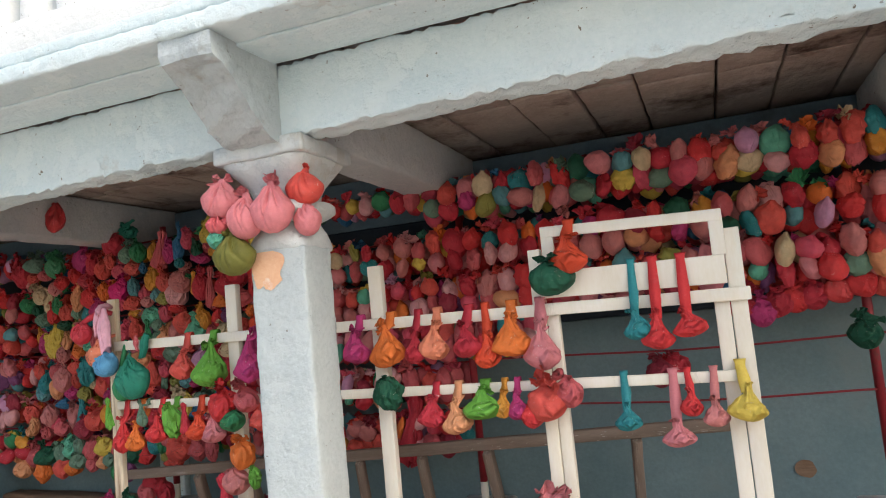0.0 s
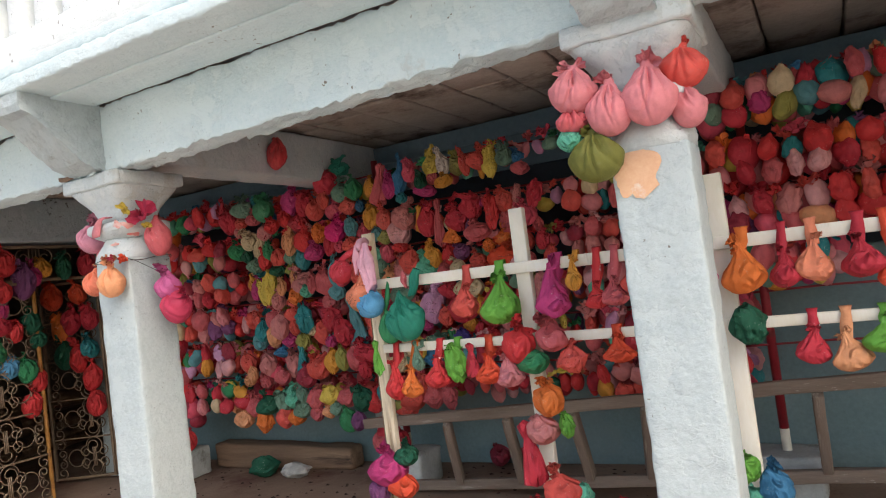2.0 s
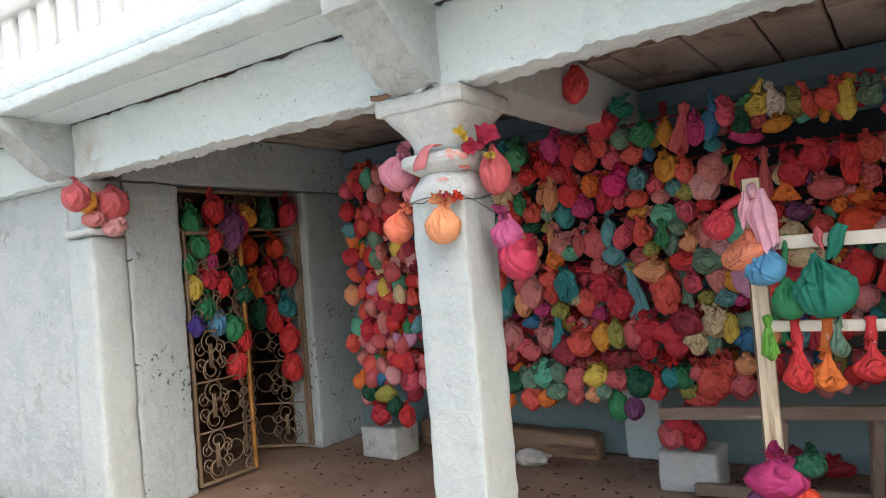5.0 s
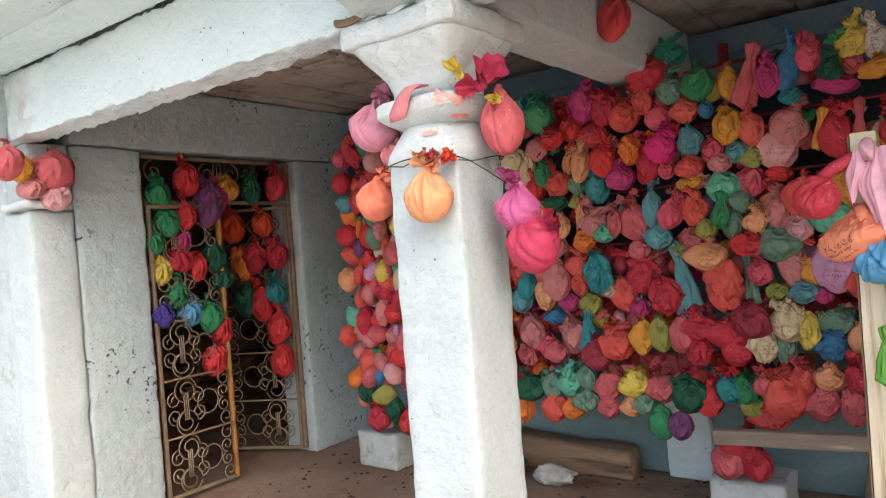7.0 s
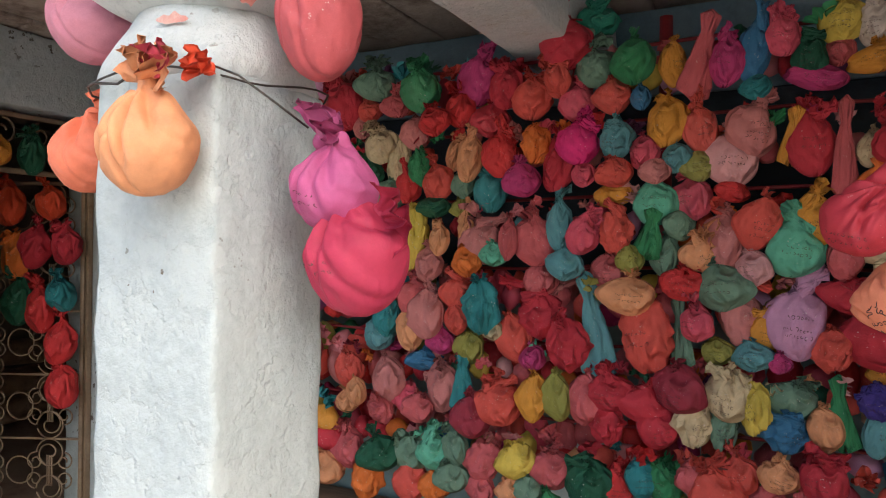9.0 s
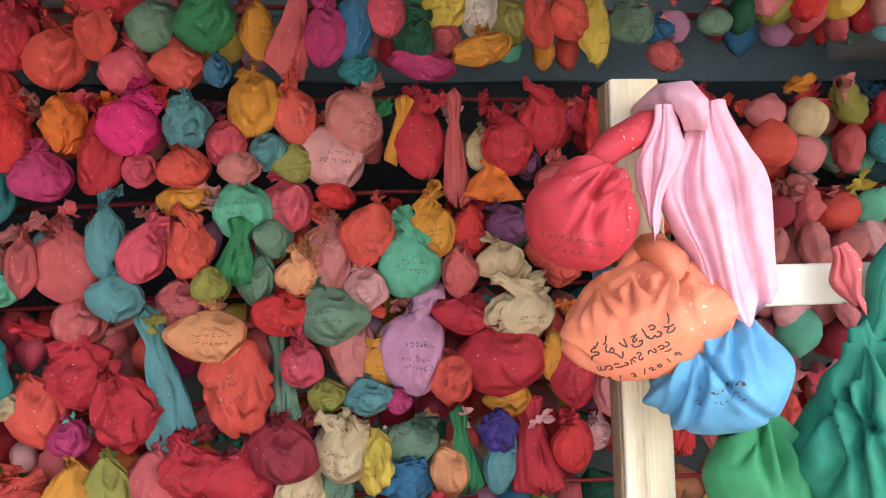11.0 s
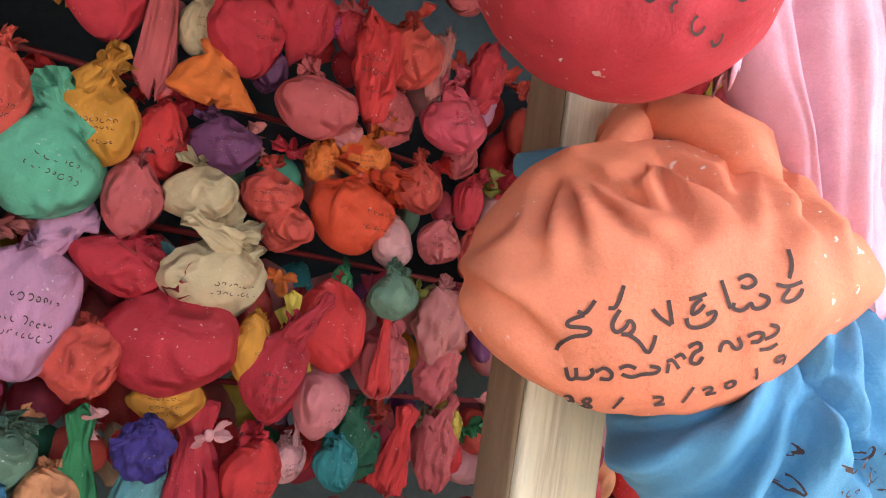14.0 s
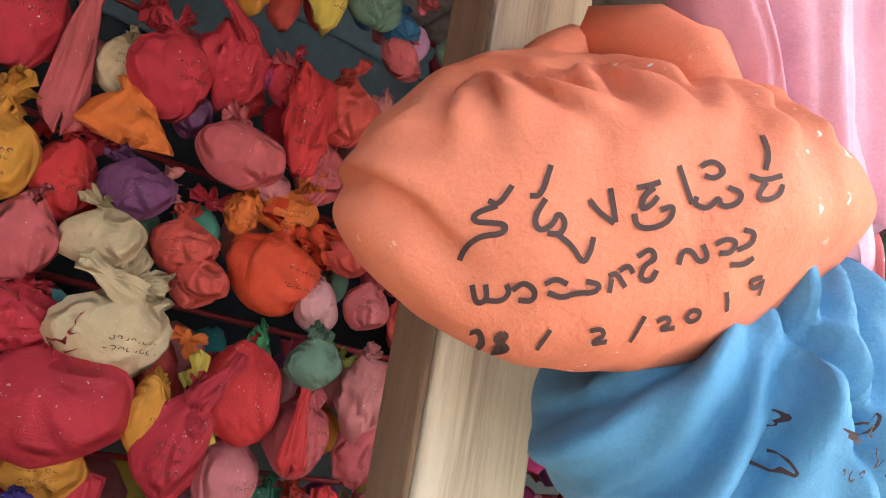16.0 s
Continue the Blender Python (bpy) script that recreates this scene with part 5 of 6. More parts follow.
gate_bundle("red", -6.540, 3.576, 0.810, 0.174, 0.202, "r")
gate_bundle("red", -6.600, 4.173, 0.698, 0.180, 0.218, "r")
bundle("red", -3.79, 3.609, 2.32, 0.14, 0.2, "o", "hung under the cross beam", "bundles on the rack", tilt=4)
rack_bundle("crimson", -3.875, 4.2, 2.2, 0.19, 0.18, "r")
rack_bundle("bottle", -3.772, 4.2, 2.275, 0.15, 0.1, "c")
bundle("maroon", -3.06, 4.78, 0.085, 0.16, 0.16, "o", "lying on the floor by the wall", "bundles on the floor")
bundle("crimson", -2.85, 4.74, 0.06, 0.26, 0.1, "c", "lying on the floor by the wall", "bundles on the floor")

# bundles on the far stretches of the rack, each its own thing
REDS = "red crimson coral coral rose rose dusty dusty pale pink red maroon crimson mauve".split()
REST = "green dkgreen sage ochre yellow orange peach teal ltteal purple magenta olive mint blue cream lilac".split()


def pick(r, reds=0.66):
    return r.choice(REDS) if r.random() < reds else r.choice(REST)


def rows_at(x):
    """How many rods carry bundles at x, counted from the top."""
    return 6 if x < -1.25 else 5 if x < -1.2 else 4 if x < -0.75 else 3


for x, z, c in ((0.5, 1.3, "crimson"), (0.58, 1.27, "magenta"), (0.66, 1.31, "crimson"), (0.76, 1.33, "red"), (0.85, 1.34, "crimson"), (0.97, 1.36, "red"), (1.08, 1.38, "red"), (1.2, 1.37, "coral"), (1.06, 1.12, "dkgreen"), (0.1, 1.0, "crimson"), (0.02, 0.98, "maroon"), (1.35, 1.38, "crimson")):
    rack_bundle(c, x, 4.27, z, 0.15, 0.15, "r")
rack_bundle("crimson", -1.5, 4.2, 0.72, 0.16, 0.36, "s")
for x, z, c in ((-5.62, 0.42, "dkgreen"), (-5.75, 0.36, "crimson"), (-5.5, 0.36, "red"), (-5.85, 0.52, "dkgreen"), (-3.6, 0.36, "rose"), (-3.48, 0.34, "crimson"), (-3.55, 0.42, "crimson")):
    rack_bundle(c, x, 4.15, z, 0.15, 0.15, "o")

# the packed bundles behind them and farther along, too many to count
srng = random.Random(5)
pv, pf, pm, names = [], [], [], []
lowres = {(k, s): skin(bag_points(k, s, 16, 11)) for k in "roc" for s in range(6)}
finer = {(k, s): skin(bag_points(k, s, 30, 20)) for k in "roc" for s in range(6)}
start = 0
for row in range(6):
    for layer, ly in enumerate((4.3, 4.43, 4.2)):
        x = -5.98
        while x < 3.6:
            x += srng.uniform(0.1, 0.14) if layer == 2 else srng.uniform(0.07, 0.11)
            front = layer == 2
            near = -4.9 < x < -2.1
            if row >= rows_at(x) or (near and (layer == 2 or layer == 1 and row < 3)):
                continue
            for drop in ((0.12,) if near and not layer else (0.07, 0.17) if (row or x > -1.3) and (x > -2.1 or srng.random() < (0.85 if x < -4.6 else 0.7)) else (0.07,)):
                k = srng.choice("rrocc")
                v, f = (finer if front and x < 1.6 else lowres)[k, srng.randrange(6)]
                big = 1.2 if x > -1.3 else 1.12 if x < -4.8 else 0.8 if near and not layer else 1.0
                w, h = big * srng.uniform(0.11, 0.16), big * srng.uniform(0.11, 0.17)
                m = pose(0, 0, 0, srng.uniform(-20, 20), srng.uniform(-25, 25), srng.uniform(0, 360)).to_3x3()
                R = np.array(m)
                up = 0.06 if row == 0 and x > -2.6 else 0.0
                at = np.array((x, ly + srng.uniform(-0.03, 0.03), ROWS_Z[row] + up - drop + srng.uniform(-0.03, 0.02)))
                q = (v * np.array((w, 0.8 * w, h))) @ R.T + at
                c = pick(srng, 0.45 if row == 0 else 0.74)
                if c not in names:
                    names.append(c)
                pv.append(q)
                pf += [tuple(i + start for i in face) for face in f]
                pm += [names.index(c)] * len(f)
                start += len(q)
# the rack's end by the doorway is hung thick to near the floor
for k in range(13):
    for x in (-5.92, -5.8, -5.66, -5.5):
        v, f = finer[srng.choice("rroc"), srng.randrange(6)]
        R = np.array(pose(0, 0, 0, srng.uniform(-20, 20), srng.uniform(-25, 25), srng.uniform(0, 360)).to_3x3())
        w, h = srng.uniform(0.14, 0.19), srng.uniform(0.14, 0.19)
        at = np.array((x + srng.uniform(-0.04, 0.04), 4.16 + srng.uniform(-0.03, 0.1), 0.5 + 0.128 * k + srng.uniform(-0.03, 0.03)))
        c = pick(srng, 0.72)
        if c not in names:
            names.append(c)
        pv.append((v * np.array((w, 0.85 * w, h))) @ R.T + at)
        pf += [tuple(i + start for i in face) for face in f]
        pm += [names.index(c)] * len(f)
        start += len(v)
me = bpy.data.meshes.new("packed_bundles")
me.from_pydata(np.concatenate(pv).tolist(), [], pf)
for c in names:
    me.materials.append(cloth(c, 7.0))
me.polygons.foreach_set("material_index", pm)
me.polygons.foreach_set("use_smooth", [True] * len(pf))
tagged(new("packed_bundles", me), "many red, pink, green and yellow cloth bags packed on the rack", "cloth bags", kind="stuff")


# crumpled cloth ends crowded along the rods, too many to count
frv, frf, frm, frn, fstart = [], [], [], [], 0
frg = random.Random(41)
crumple = [bow_mesh(20 + k) for k in range(10)]
for row in range(6):
    x = -5.95
    while x < 1.6:
        x += frg.uniform(0.07, 0.13)
        if row >= rows_at(x):
            continue
        c = pick(frg, 0.72)
        if c not in frn:
            frn.append(c)
        v, f = frg.choice(crumple)
        near = -4.9 < x < -2.1
        w, h = frg.uniform(0.09, 0.15), frg.uniform(0.08, 0.13)
        if near:
            w, h = 0.8 * w, 0.75 * h
        R = np.array(pose(0, 0, 0, frg.uniform(-30, 30), frg.uniform(-40, 40), frg.uniform(-50, 50)).to_3x3())
        at = np.array((x, 4.22 + frg.uniform(-0.03, 0.04), ROWS_Z[row] + (0.05 if row == 0 and x > -2.6 else 0) - (0.05 if near else 0.01) + frg.uniform(-0.03, 0.02)))
        frv.append((v * np.array((w, 0.7 * w, h))) @ R.T + at)
        frf += [tuple(k + fstart for k in face) for face in f]
        frm += [frn.index(c)] * len(f)
        fstart += len(v)
me = bpy.data.meshes.new("crumpled_ends")
me.from_pydata(np.concatenate(frv).tolist(), [], frf)
for c in frn:
    me.materials.append(cloth(c, 7.0))
me.polygons.foreach_set("material_index", frm)
me.polygons.foreach_set("use_smooth", [True] * len(frf))
tagged(new("crumpled_cloth_ends", me), "crumpled knotted ends of many coloured cloths along the rods", "cloth ends", kind="stuff")

# ---- the large bundles on the first post ----
def fold_depth(v, ties, seed):
    """Sharp valleys and raised lips of folds that run out from where the cloth is tied. ties: x, z, reach, depth, count, first and last angle."""
    rg = np.random.RandomState(seed)
    out = np.zeros(len(v))
    for tx, tz, reach, deep, count, a0, a1 in ties:
        dx, dz = v[:, 0] - tx, v[:, 2] - tz
        far = np.hypot(dx, dz) + 1e-6
        for k in range(count):
            ang = math.radians(a0 + (a1 - a0) * (k + rg.uniform(0.15, 0.85)) / count)
            long_, dp, bend = reach * rg.uniform(0.55, 1.25), deep * rg.uniform(0.45, 1.2), rg.uniform(-5, 5)
            ca, sa = math.cos(ang), math.sin(ang)
            along, across = dx * ca + dz * sa, -dx * sa + dz * ca
            across = across - bend * along ** 2
            wide = 0.0028 + 0.032 * far * rg.uniform(0.6, 1.5)
            fade = np.where(along > 0, 1.0, 0.0) * ramp01(0, 0.018, far) * (1 - ramp01(0.3, 1.0, far / long_))
            out += dp * fade * (0.32 * np.exp(-((across - 2.2 * wide) / (1.5 * wide)) ** 2) + 0.15 * np.exp(-((across + 2.2 * wide) / (1.5 * wide)) ** 2) - np.exp(-(across / wide) ** 2))
    return out * (1 - ramp01(-0.005, 0.03, v[:, 1]))


def cloth_skin(v, f, colour, centre, ties, seed, folds, lengthwise=False):
    """Folds the surface, roughens it a little and makes it a mesh."""
    d = v - np.array(centre)
    d = d / (np.linalg.norm(d, axis=1)[:, None] + 1e-6)
    v = v + d * fold_depth(v, ties, seed)[:, None]
    ob_v = []
    for q in v:
        qv = Vector(q)
        nq = Vector((qv.x * 34, qv.y * 34, qv.z * 8)) if lengthwise else qv * 24
        ob_v.append(qv + noise.noise_vector(nq) * 0.0024 * folds + noise.noise_vector(Vector((qv.x * 70, qv.y * 70, qv.z * 40))) * 0.0012)
    me = bpy.data.meshes.new("bag")
    me.from_pydata(ob_v, [], f)
    me.polygons.foreach_set("use_smooth", [True] * len(f))
    me.materials.append(cloth(colour, 7.0))
    return me


def pouch(colour, at, turn, half, label, planes=(), ties=(), shift=(0, 0, 0), round_=2.4, neck=0.0, folds=1.0, seed=1, group="bundles on the white frame"):
    """A large filled cloth bag: a rounded box, flattened by soft planes, drawn in towards a neck and folded from its ties."""
    segs, rings = 150, 100
    a = np.linspace(0.02, np.pi - 0.02, rings)[:, None]
    th = np.linspace(0, 2 * np.pi, segs, endpoint=False)[None, :]
    u = np.stack([np.sin(a) * np.cos(th), np.sin(a) * np.sin(th), -np.cos(a) + 0 * th], axis=2)
    u = u / (np.abs(u) ** round_).sum(axis=2, keepdims=True) ** (1 / round_)
    if neck:
        u[:, :, :2] *= (1 - neck * ramp01(-0.1, 1.0, u[:, :, 2:]))
    p = u * np.array(half) + np.array(shift)
    for nx, ny, nz, far in planes:
        nv = np.array((nx, ny, nz)) / math.sqrt(nx * nx + ny * ny + nz * nz)
        over = p @ nv - far
        p = p - nv * (0.008 * np.log1p(np.exp(np.clip(over / 0.008, -30, 30))))[:, :, None]
    v, f = skin(p)
    b = new("cloth_bag", cloth_skin(v, f, colour, shift, ties, seed, folds))
    b.matrix_basis = pose(*at, *turn)
    return tagged(b, label, "cloth bag", group)


def drape(colour, at, turn, w, h, label, lobes=3.0, deep=0.016, top=0.25, foot=1.0, seed=1, slant=0.0):
    """A doubled cloth hanging in soft upright folds from a gathered top, with an uneven hem."""
    rg = np.random.RandomState(seed)
    n, m = 60, 70
    t = np.linspace(0, 1, n)[:, None]
    e = np.linspace(-1, 1, m)[None, :]
    wide = 0.5 * w * (top + (1 - top) * ramp01(0, 0.5, t)) * (1 + (foot - 1) * ramp01(0.45, 1.0, t))
    ph = rg.uniform(0, 3)
    run = lobes * (e + 0.12 * np.sin(2.5 * e + ph)) + 0.25 * np.sin(3 * t + ph) + 0.12 * np.sin(9 * t + 5 * e)
    crest = np.abs(np.sin(1.5708 * run + ph)) ** 0.7
    fine = 0.22 * np.abs(np.sin(4.1 * run + 2 * ph + 2 * t))
    swell = np.sqrt(np.clip(1 - e ** 2, 0, 1))
    y = -(deep * (0.35 + 0.65 * ramp01(0, 0.35, t)) * (crest + fine) * swell ** 0.5 + 0.35 * wide * swell)
    hem = h * (1 + 0.05 * np.sin(4 * e + ph) + 0.03 * np.sin(11 * e) - 0.1 * e ** 2 + slant * e)
    x = wide * e + 0.004 * np.sin(6 * t + ph)
    z = 0.5 * h - hem * t
    front = np.stack([x + 0 * t, y, z], axis=2)
    back = np.stack([x + 0 * t, 0.25 * wide * swell + 0.004 + 0 * t, z], axis=2)[:, ::-1]
    v, f = skin(np.concatenate([front, back], axis=1)[::-1])
    b = new("cloth_strip", cloth_skin(v, f, colour, (0, 0.05, 0), (), seed, 0.5, True))
    b.matrix_basis = pose(*at, *turn)
    return tagged(b, label, "cloth strip", "bundles on the white frame")


def tie(bag, colour, pts, wide, label=""):
    """A twisted end of cloth that ties a bundle to the post."""
    bm = bmesh.new()
    tube(bm, pts, wide, 12, lambda f: 0.65 + 0.35 * math.sin(math.pi * f))
    for v in bm.verts:
        v.co += noise.noise_vector(v.co * 60) * 0.006
    o = part("tied_end", bm, cloth(colour, 7.0), None, label)
    o.parent = bag
    o.matrix_parent_inverse = bag.matrix_basis.inverted()
    return o


def ink_on(bag, bm_flat, name, label):
    """Lays flat marks drawn in x and z on the front of a bag."""
    from mathutils.bvhtree import BVHTree
    me = bag.data
    tree = BVHTree.FromPolygons([v.co for v in me.vertices], [p.vertices for p in me.polygons])
    for v in bm_flat.verts:
        hit = tree.ray_cast(Vector((v.co.x, -1, v.co.z)), Vector((0, 1, 0)))
        if hit[0] is not None:
            v.co = hit[0] + hit[1] * (0.0006 if max(bag.dimensions) < 0.5 and bag.scale.x == 1 else 0.006)
    return tagged(part(name, bm_flat, INK, bag, label), kind="stuff")


def strokes(lines, wide):
    """Pen strokes in x and z, as thin bands of quads."""
    bm = bmesh.new()
    for pts in lines:
        fine = []
        for a, b in zip(pts, pts[1:]):
            n = max(2, min(8, int(math.hypot(b[0] - a[0], b[1] - a[1]) / 0.002)))
            fine += [(a[0] + (b[0] - a[0]) * i / n, a[1] + (b[1] - a[1]) * i / n) for i in range(n)]
        fine.append(pts[-1])
        prev = None
        for i, (px, pz) in enumerate(fine):
            qx, qz = fine[min(i + 1, len(fine) - 1)]
            ox, oz = fine[max(i - 1, 0)]
            d = Vector((qx - ox, qz - oz))
            d = Vector((-d.y, d.x)).normalized() * wide if d.length > 0 else Vector((wide, 0))
            pair = (bm.verts.new((px - d.x, 0, pz - d.y)), bm.verts.new((px + d.x, 0, pz + d.y)))
            if prev:
                bm.faces.new((prev[0], prev[1], pair[1], pair[0]))
            prev = pair
    return bm


orange = pouch("carrot", (-2.944, 3.104, 1.386), (0, -9, -30), (0.106, 0.042, 0.079), "large orange cloth bag with handwriting tied to the post", ((0, -0.58, 0.81, 0.031), (-0.6, -0.4, 0.69, 0.055), (0.66, -0.4, 0.55, 0.07), (0.5, -0.45, -0.74, 0.0715)),
               ((-0.104, -0.002, 0.077, 0.006, 8, -60, 55), (-0.044, 0.05, 0.06, 0.01, 5, -130, -45), (0.0, 0.055, 0.06, 0.011, 5, -140, -40), (0.05, 0.055, 0.07, 0.012, 6, -150, -40), (0.11, 0.033, 0.1, 0.0033, 5, 170, 255)), (0.008, 0, 0.004), 2.2, folds=0.8, seed=5)
tie(orange, "carrot", [(-2.955, 3.14, 1.405), (-2.945, 3.143, 1.43), (-2.93, 3.148, 1.45), (-2.915, 3.16, 1.462), (-2.895, 3.18, 1.473), (-2.87, 3.188, 1.475)], 0.013)
tie(orange, "carrot", [(-2.9, 3.085, 1.42), (-2.9, 3.1, 1.445), (-2.905, 3.12, 1.458), (-2.92, 3.145, 1.464)], 0.018)
sky_bag = pouch("sky", (-2.855, 3.101, 1.321), (0, -8, -25), (0.082, 0.06, 0.074), "large sky blue cloth bag tied to the white post", ((-0.75, -0.2, 0.6, 0.06),),
                ((-0.012, 0.06, 0.17, 0.015, 11, 185, 285), (0.03, 0.075, 0.13, 0.012, 7, 250, 345)), round_=2.25, neck=0.25, seed=9)
tie(sky_bag, "sky", [(-2.84, 3.1, 1.37), (-2.85, 3.12, 1.40), (-2.88, 3.15, 1.42), (-2.95, 3.165, 1.43), (-2.955, 3.2, 1.43)], 0.012)
redbag = pouch("berry", (-3.01, 3.084, 1.506), (0, 14, -30), (0.064, 0.057, 0.066), "crimson cloth bag flecked with white, tied to the post", ((-0.6, -0.2, 0.75, 0.058),),
               ((0.03, 0.06, 0.11, 0.010, 10, 150, 300), (0.05, 0.04, 0.09, 0.008, 5, 220, 290)), round_=2.15, neck=0.25, seed=3)
tie(redbag, "berry", [(-3.0, 3.08, 1.556), (-2.965, 3.095, 1.584), (-2.92, 3.12, 1.605), (-2.87, 3.12, 1.612), (-2.85, 3.15, 1.6)], 0.02)
scarf = drape("scarf", (-2.843, 3.096, 1.508), (0, -6, -25), 0.124, 0.24, "pale pink cloth scarf hanging knotted from the post", 2.6, 0.017, 0.34, 0.72, 3, 0.08)
tie(scarf, "scarf", [(-2.875, 3.085, 1.595), (-2.875, 3.08, 1.62), (-2.88, 3.1, 1.637), (-2.885, 3.15, 1.645), (-2.89, 3.19, 1.64)], 0.02)
drape("scarf", (-2.912, 3.1, 1.552), (0, 6, -30), 0.053, 0.15, "short hanging end of a pale pink scarf", 1.6, 0.008, 0.4, 0.25, 7)
green_bag = pouch("bottle", (-2.655, 3.085, 1.24), (0, -12, -12), (0.118, 0.07, 0.125), "large bottle green cloth bag hung over the white rail", (),
                  ((0.0, 0.118, 0.26, 0.019, 14, 195, 345), (-0.06, 0.06, 0.15, 0.012, 5, 200, 300)), round_=2.1, neck=0.74, seed=12)
drape("bottle", (-2.605, 3.13, 1.4), (0, 24, -14), 0.06, 0.14, "bottle green cloth end looped over the white rail", 1.6, 0.009, 0.75, 0.7, 4)
low_green = pouch("green", (-2.782, 3.135, 1.19), (0, -4, -15), (0.07, 0.045, 0.085), "green cloth bag tucked under the blue one", (), ((0.01, 0.08, 0.16, 0.014, 9, 200, 340),), round_=2.1, neck=0.5, seed=15)
tie(low_green, "green", [(-2.8, 3.14, 1.265), (-2.79, 3.16, 1.34), (-2.785, 3.178, 1.42), (-2.785, 3.185, 1.442)], 0.013)
drape("rose", (-2.66, 3.13, 1.418), (0, -16, -20), 0.042, 0.085, "deep pink cloth end hanging over the white rail", 1.3, 0.007, 0.45, 0.3, 11)

# ---- the bundles on the ringed column ----
def ends(bag, colour, at, size, seed, turn=(0, 0, 0)):
    """The crumpled free ends of the knot."""
    v, f = bow_mesh(seed)
    me = bpy.data.meshes.new("knot")
    me.from_pydata((v * size).tolist(), [], f)
    me.polygons.foreach_set("use_smooth", [True] * len(f))
    o = part("knot", me, cloth(colour, 7.0), None)
    o.matrix_basis = pose(*at, *turn)
    if bag is not None:
        o.parent = bag
        o.matrix_parent_inverse = bag.matrix_basis.inverted()
    return o


def column_bag(colour, x, y, z, w, h, d, kind, seed, tilt, label, ties, yaw=-20):
    return pouch(colour, (x, y, z + 0.03 * h), (0, tilt, yaw), (0.47 * w, 0.47 * d, 0.53 * h), label, (), ties, (0, 0, 0), 2.05, 0.62 if kind == "r" else 0.2, 0.8, seed, "bundles on the columns")


column_bundle("mauve", -1.468, 2.410, 1.969, 0.155, 0.148, "r")
column_bundle("mauve", -1.356, 2.410, 1.883, 0.148, 0.169, "r")
column_bundle("mauve", -1.228, 2.410, 1.901, 0.171, 0.187, "r")
column_bundle("rose", -1.486, 2.410, 1.871, 0.106, 0.081, "o")
column_bundle("army", -1.422, 2.410, 1.738, 0.177, 0.160, "r")
column_bundle("mint", -1.507, 2.410, 1.802, 0.071, 0.071, "o")
column_bundle("coral", -1.128, 2.500, 1.982, 0.150, 0.133, "r")
column_bundle("mauve", -1.127, 2.500, 1.856, 0.112, 0.136, "r")
column_bundle("rose", -6.470, 2.373, 2.014, 0.169, 0.169, "r")
column_bundle("ochre", -6.470, 2.431, 1.983, 0.126, 0.131, "o")
column_bundle("rose", -6.470, 2.588, 1.980, 0.248, 0.201, "r")
column_bundle("dusty", -6.470, 2.477, 1.884, 0.144, 0.098, "o")
column_bundle("pale", -6.470, 2.586, 1.841, 0.154, 0.142, "r")
top = lambda h: ((0.0, h * 0.47, h * 1.15, 0.0095, 13, 190, 350),)
cb = column_bag("blush", -4.22, 2.565, 1.852, 0.2, 0.165, 0.17, "r", 3, 24, "large dusty pink cloth bag tied to the ringed column", top(0.165))
ends(cb, "blush", (-4.16, 2.56, 1.93), 0.11, 3, (0, 60, 0))
column_bag("mauve", -4.168, 2.6, 1.755, 0.11, 0.1, 0.1, "o", 2, 0, "small rose pink cloth bag below a larger one", top(0.1))
column_bag("rose", -4.1, 2.64, 1.83, 0.13, 0.13, 0.12, "o", 5, 0, "dark rose cloth bag behind the ringed column", top(0.13))
cb = column_bag("salmon", -4.235, 2.565, 1.612, 0.145, 0.145, 0.14, "r", 1, 16, "red orange cloth bag tied to the whitewashed column", top(0.145))
ends(cb, "salmon", (-4.175, 2.56, 1.675), 0.09, 5, (0, 40, 0))
cb = column_bag("peach", -3.904, 2.415, 1.592, 0.168, 0.16, 0.125, "r", 4, 0, "peach orange cloth bag hung from the wire", top(0.16), 0)
ends(cb, "peach", (-3.905, 2.425, 1.676), 0.1, 1)
ends(cb, "pink", (-3.875, 2.405, 1.682), 0.06, 7)
cb = column_bag("rose", -3.745, 2.59, 1.795, 0.135, 0.2, 0.14, "r", 8, -4, "faded red cloth bag hung from the column ring", top(0.2))
ends(cb, "cerise", (-3.775, 2.53, 1.9), 0.13, 9)
ends(cb, "yellow", (-3.8, 2.47, 1.925), 0.075, 4)
ends(cb, "yellow", (-3.715, 2.525, 1.845), 0.06, 2)
cb = column_bag("fuchsia", -3.716, 2.595, 1.538, 0.15, 0.14, 0.14, "r", 2, 10, "pink magenta cloth bag hung from the wire", top(0.14))
ends(cb, "fuchsia", (-3.73, 2.58, 1.602), 0.1, 6, (0, 50, 0))
scribble_bags = [cb]
cb = column_bag("cerise", -3.679, 2.6, 1.436, 0.17, 0.185, 0.16, "r", 6, -8, "deep pink cloth bag tied beside the column", top(0.175))
ends(cb, "cerise", (-3.645, 2.6, 1.49), 0.11, 8, (0, 50, 0))
scribble_bags.append(cb)
strip = bmesh.new()
ribbon(strip, [(-3.935, 2.46, 1.915), (-3.945, 2.434, 1.918), (-3.97, 2.43, 1.9), (-3.992, 2.43, 1.875), (-4.008, 2.432, 1.85), (-4.016, 2.436, 1.825)], 0.06)
for v in strip.verts:
    v.co += noise.noise_vector(v.co * 45) * 0.006
tagged(part("cloth_strip", strip, cloth("mauve", 7.0)), "pink cloth strip draped over the column ring", "cloth strip", "bundles on the columns")
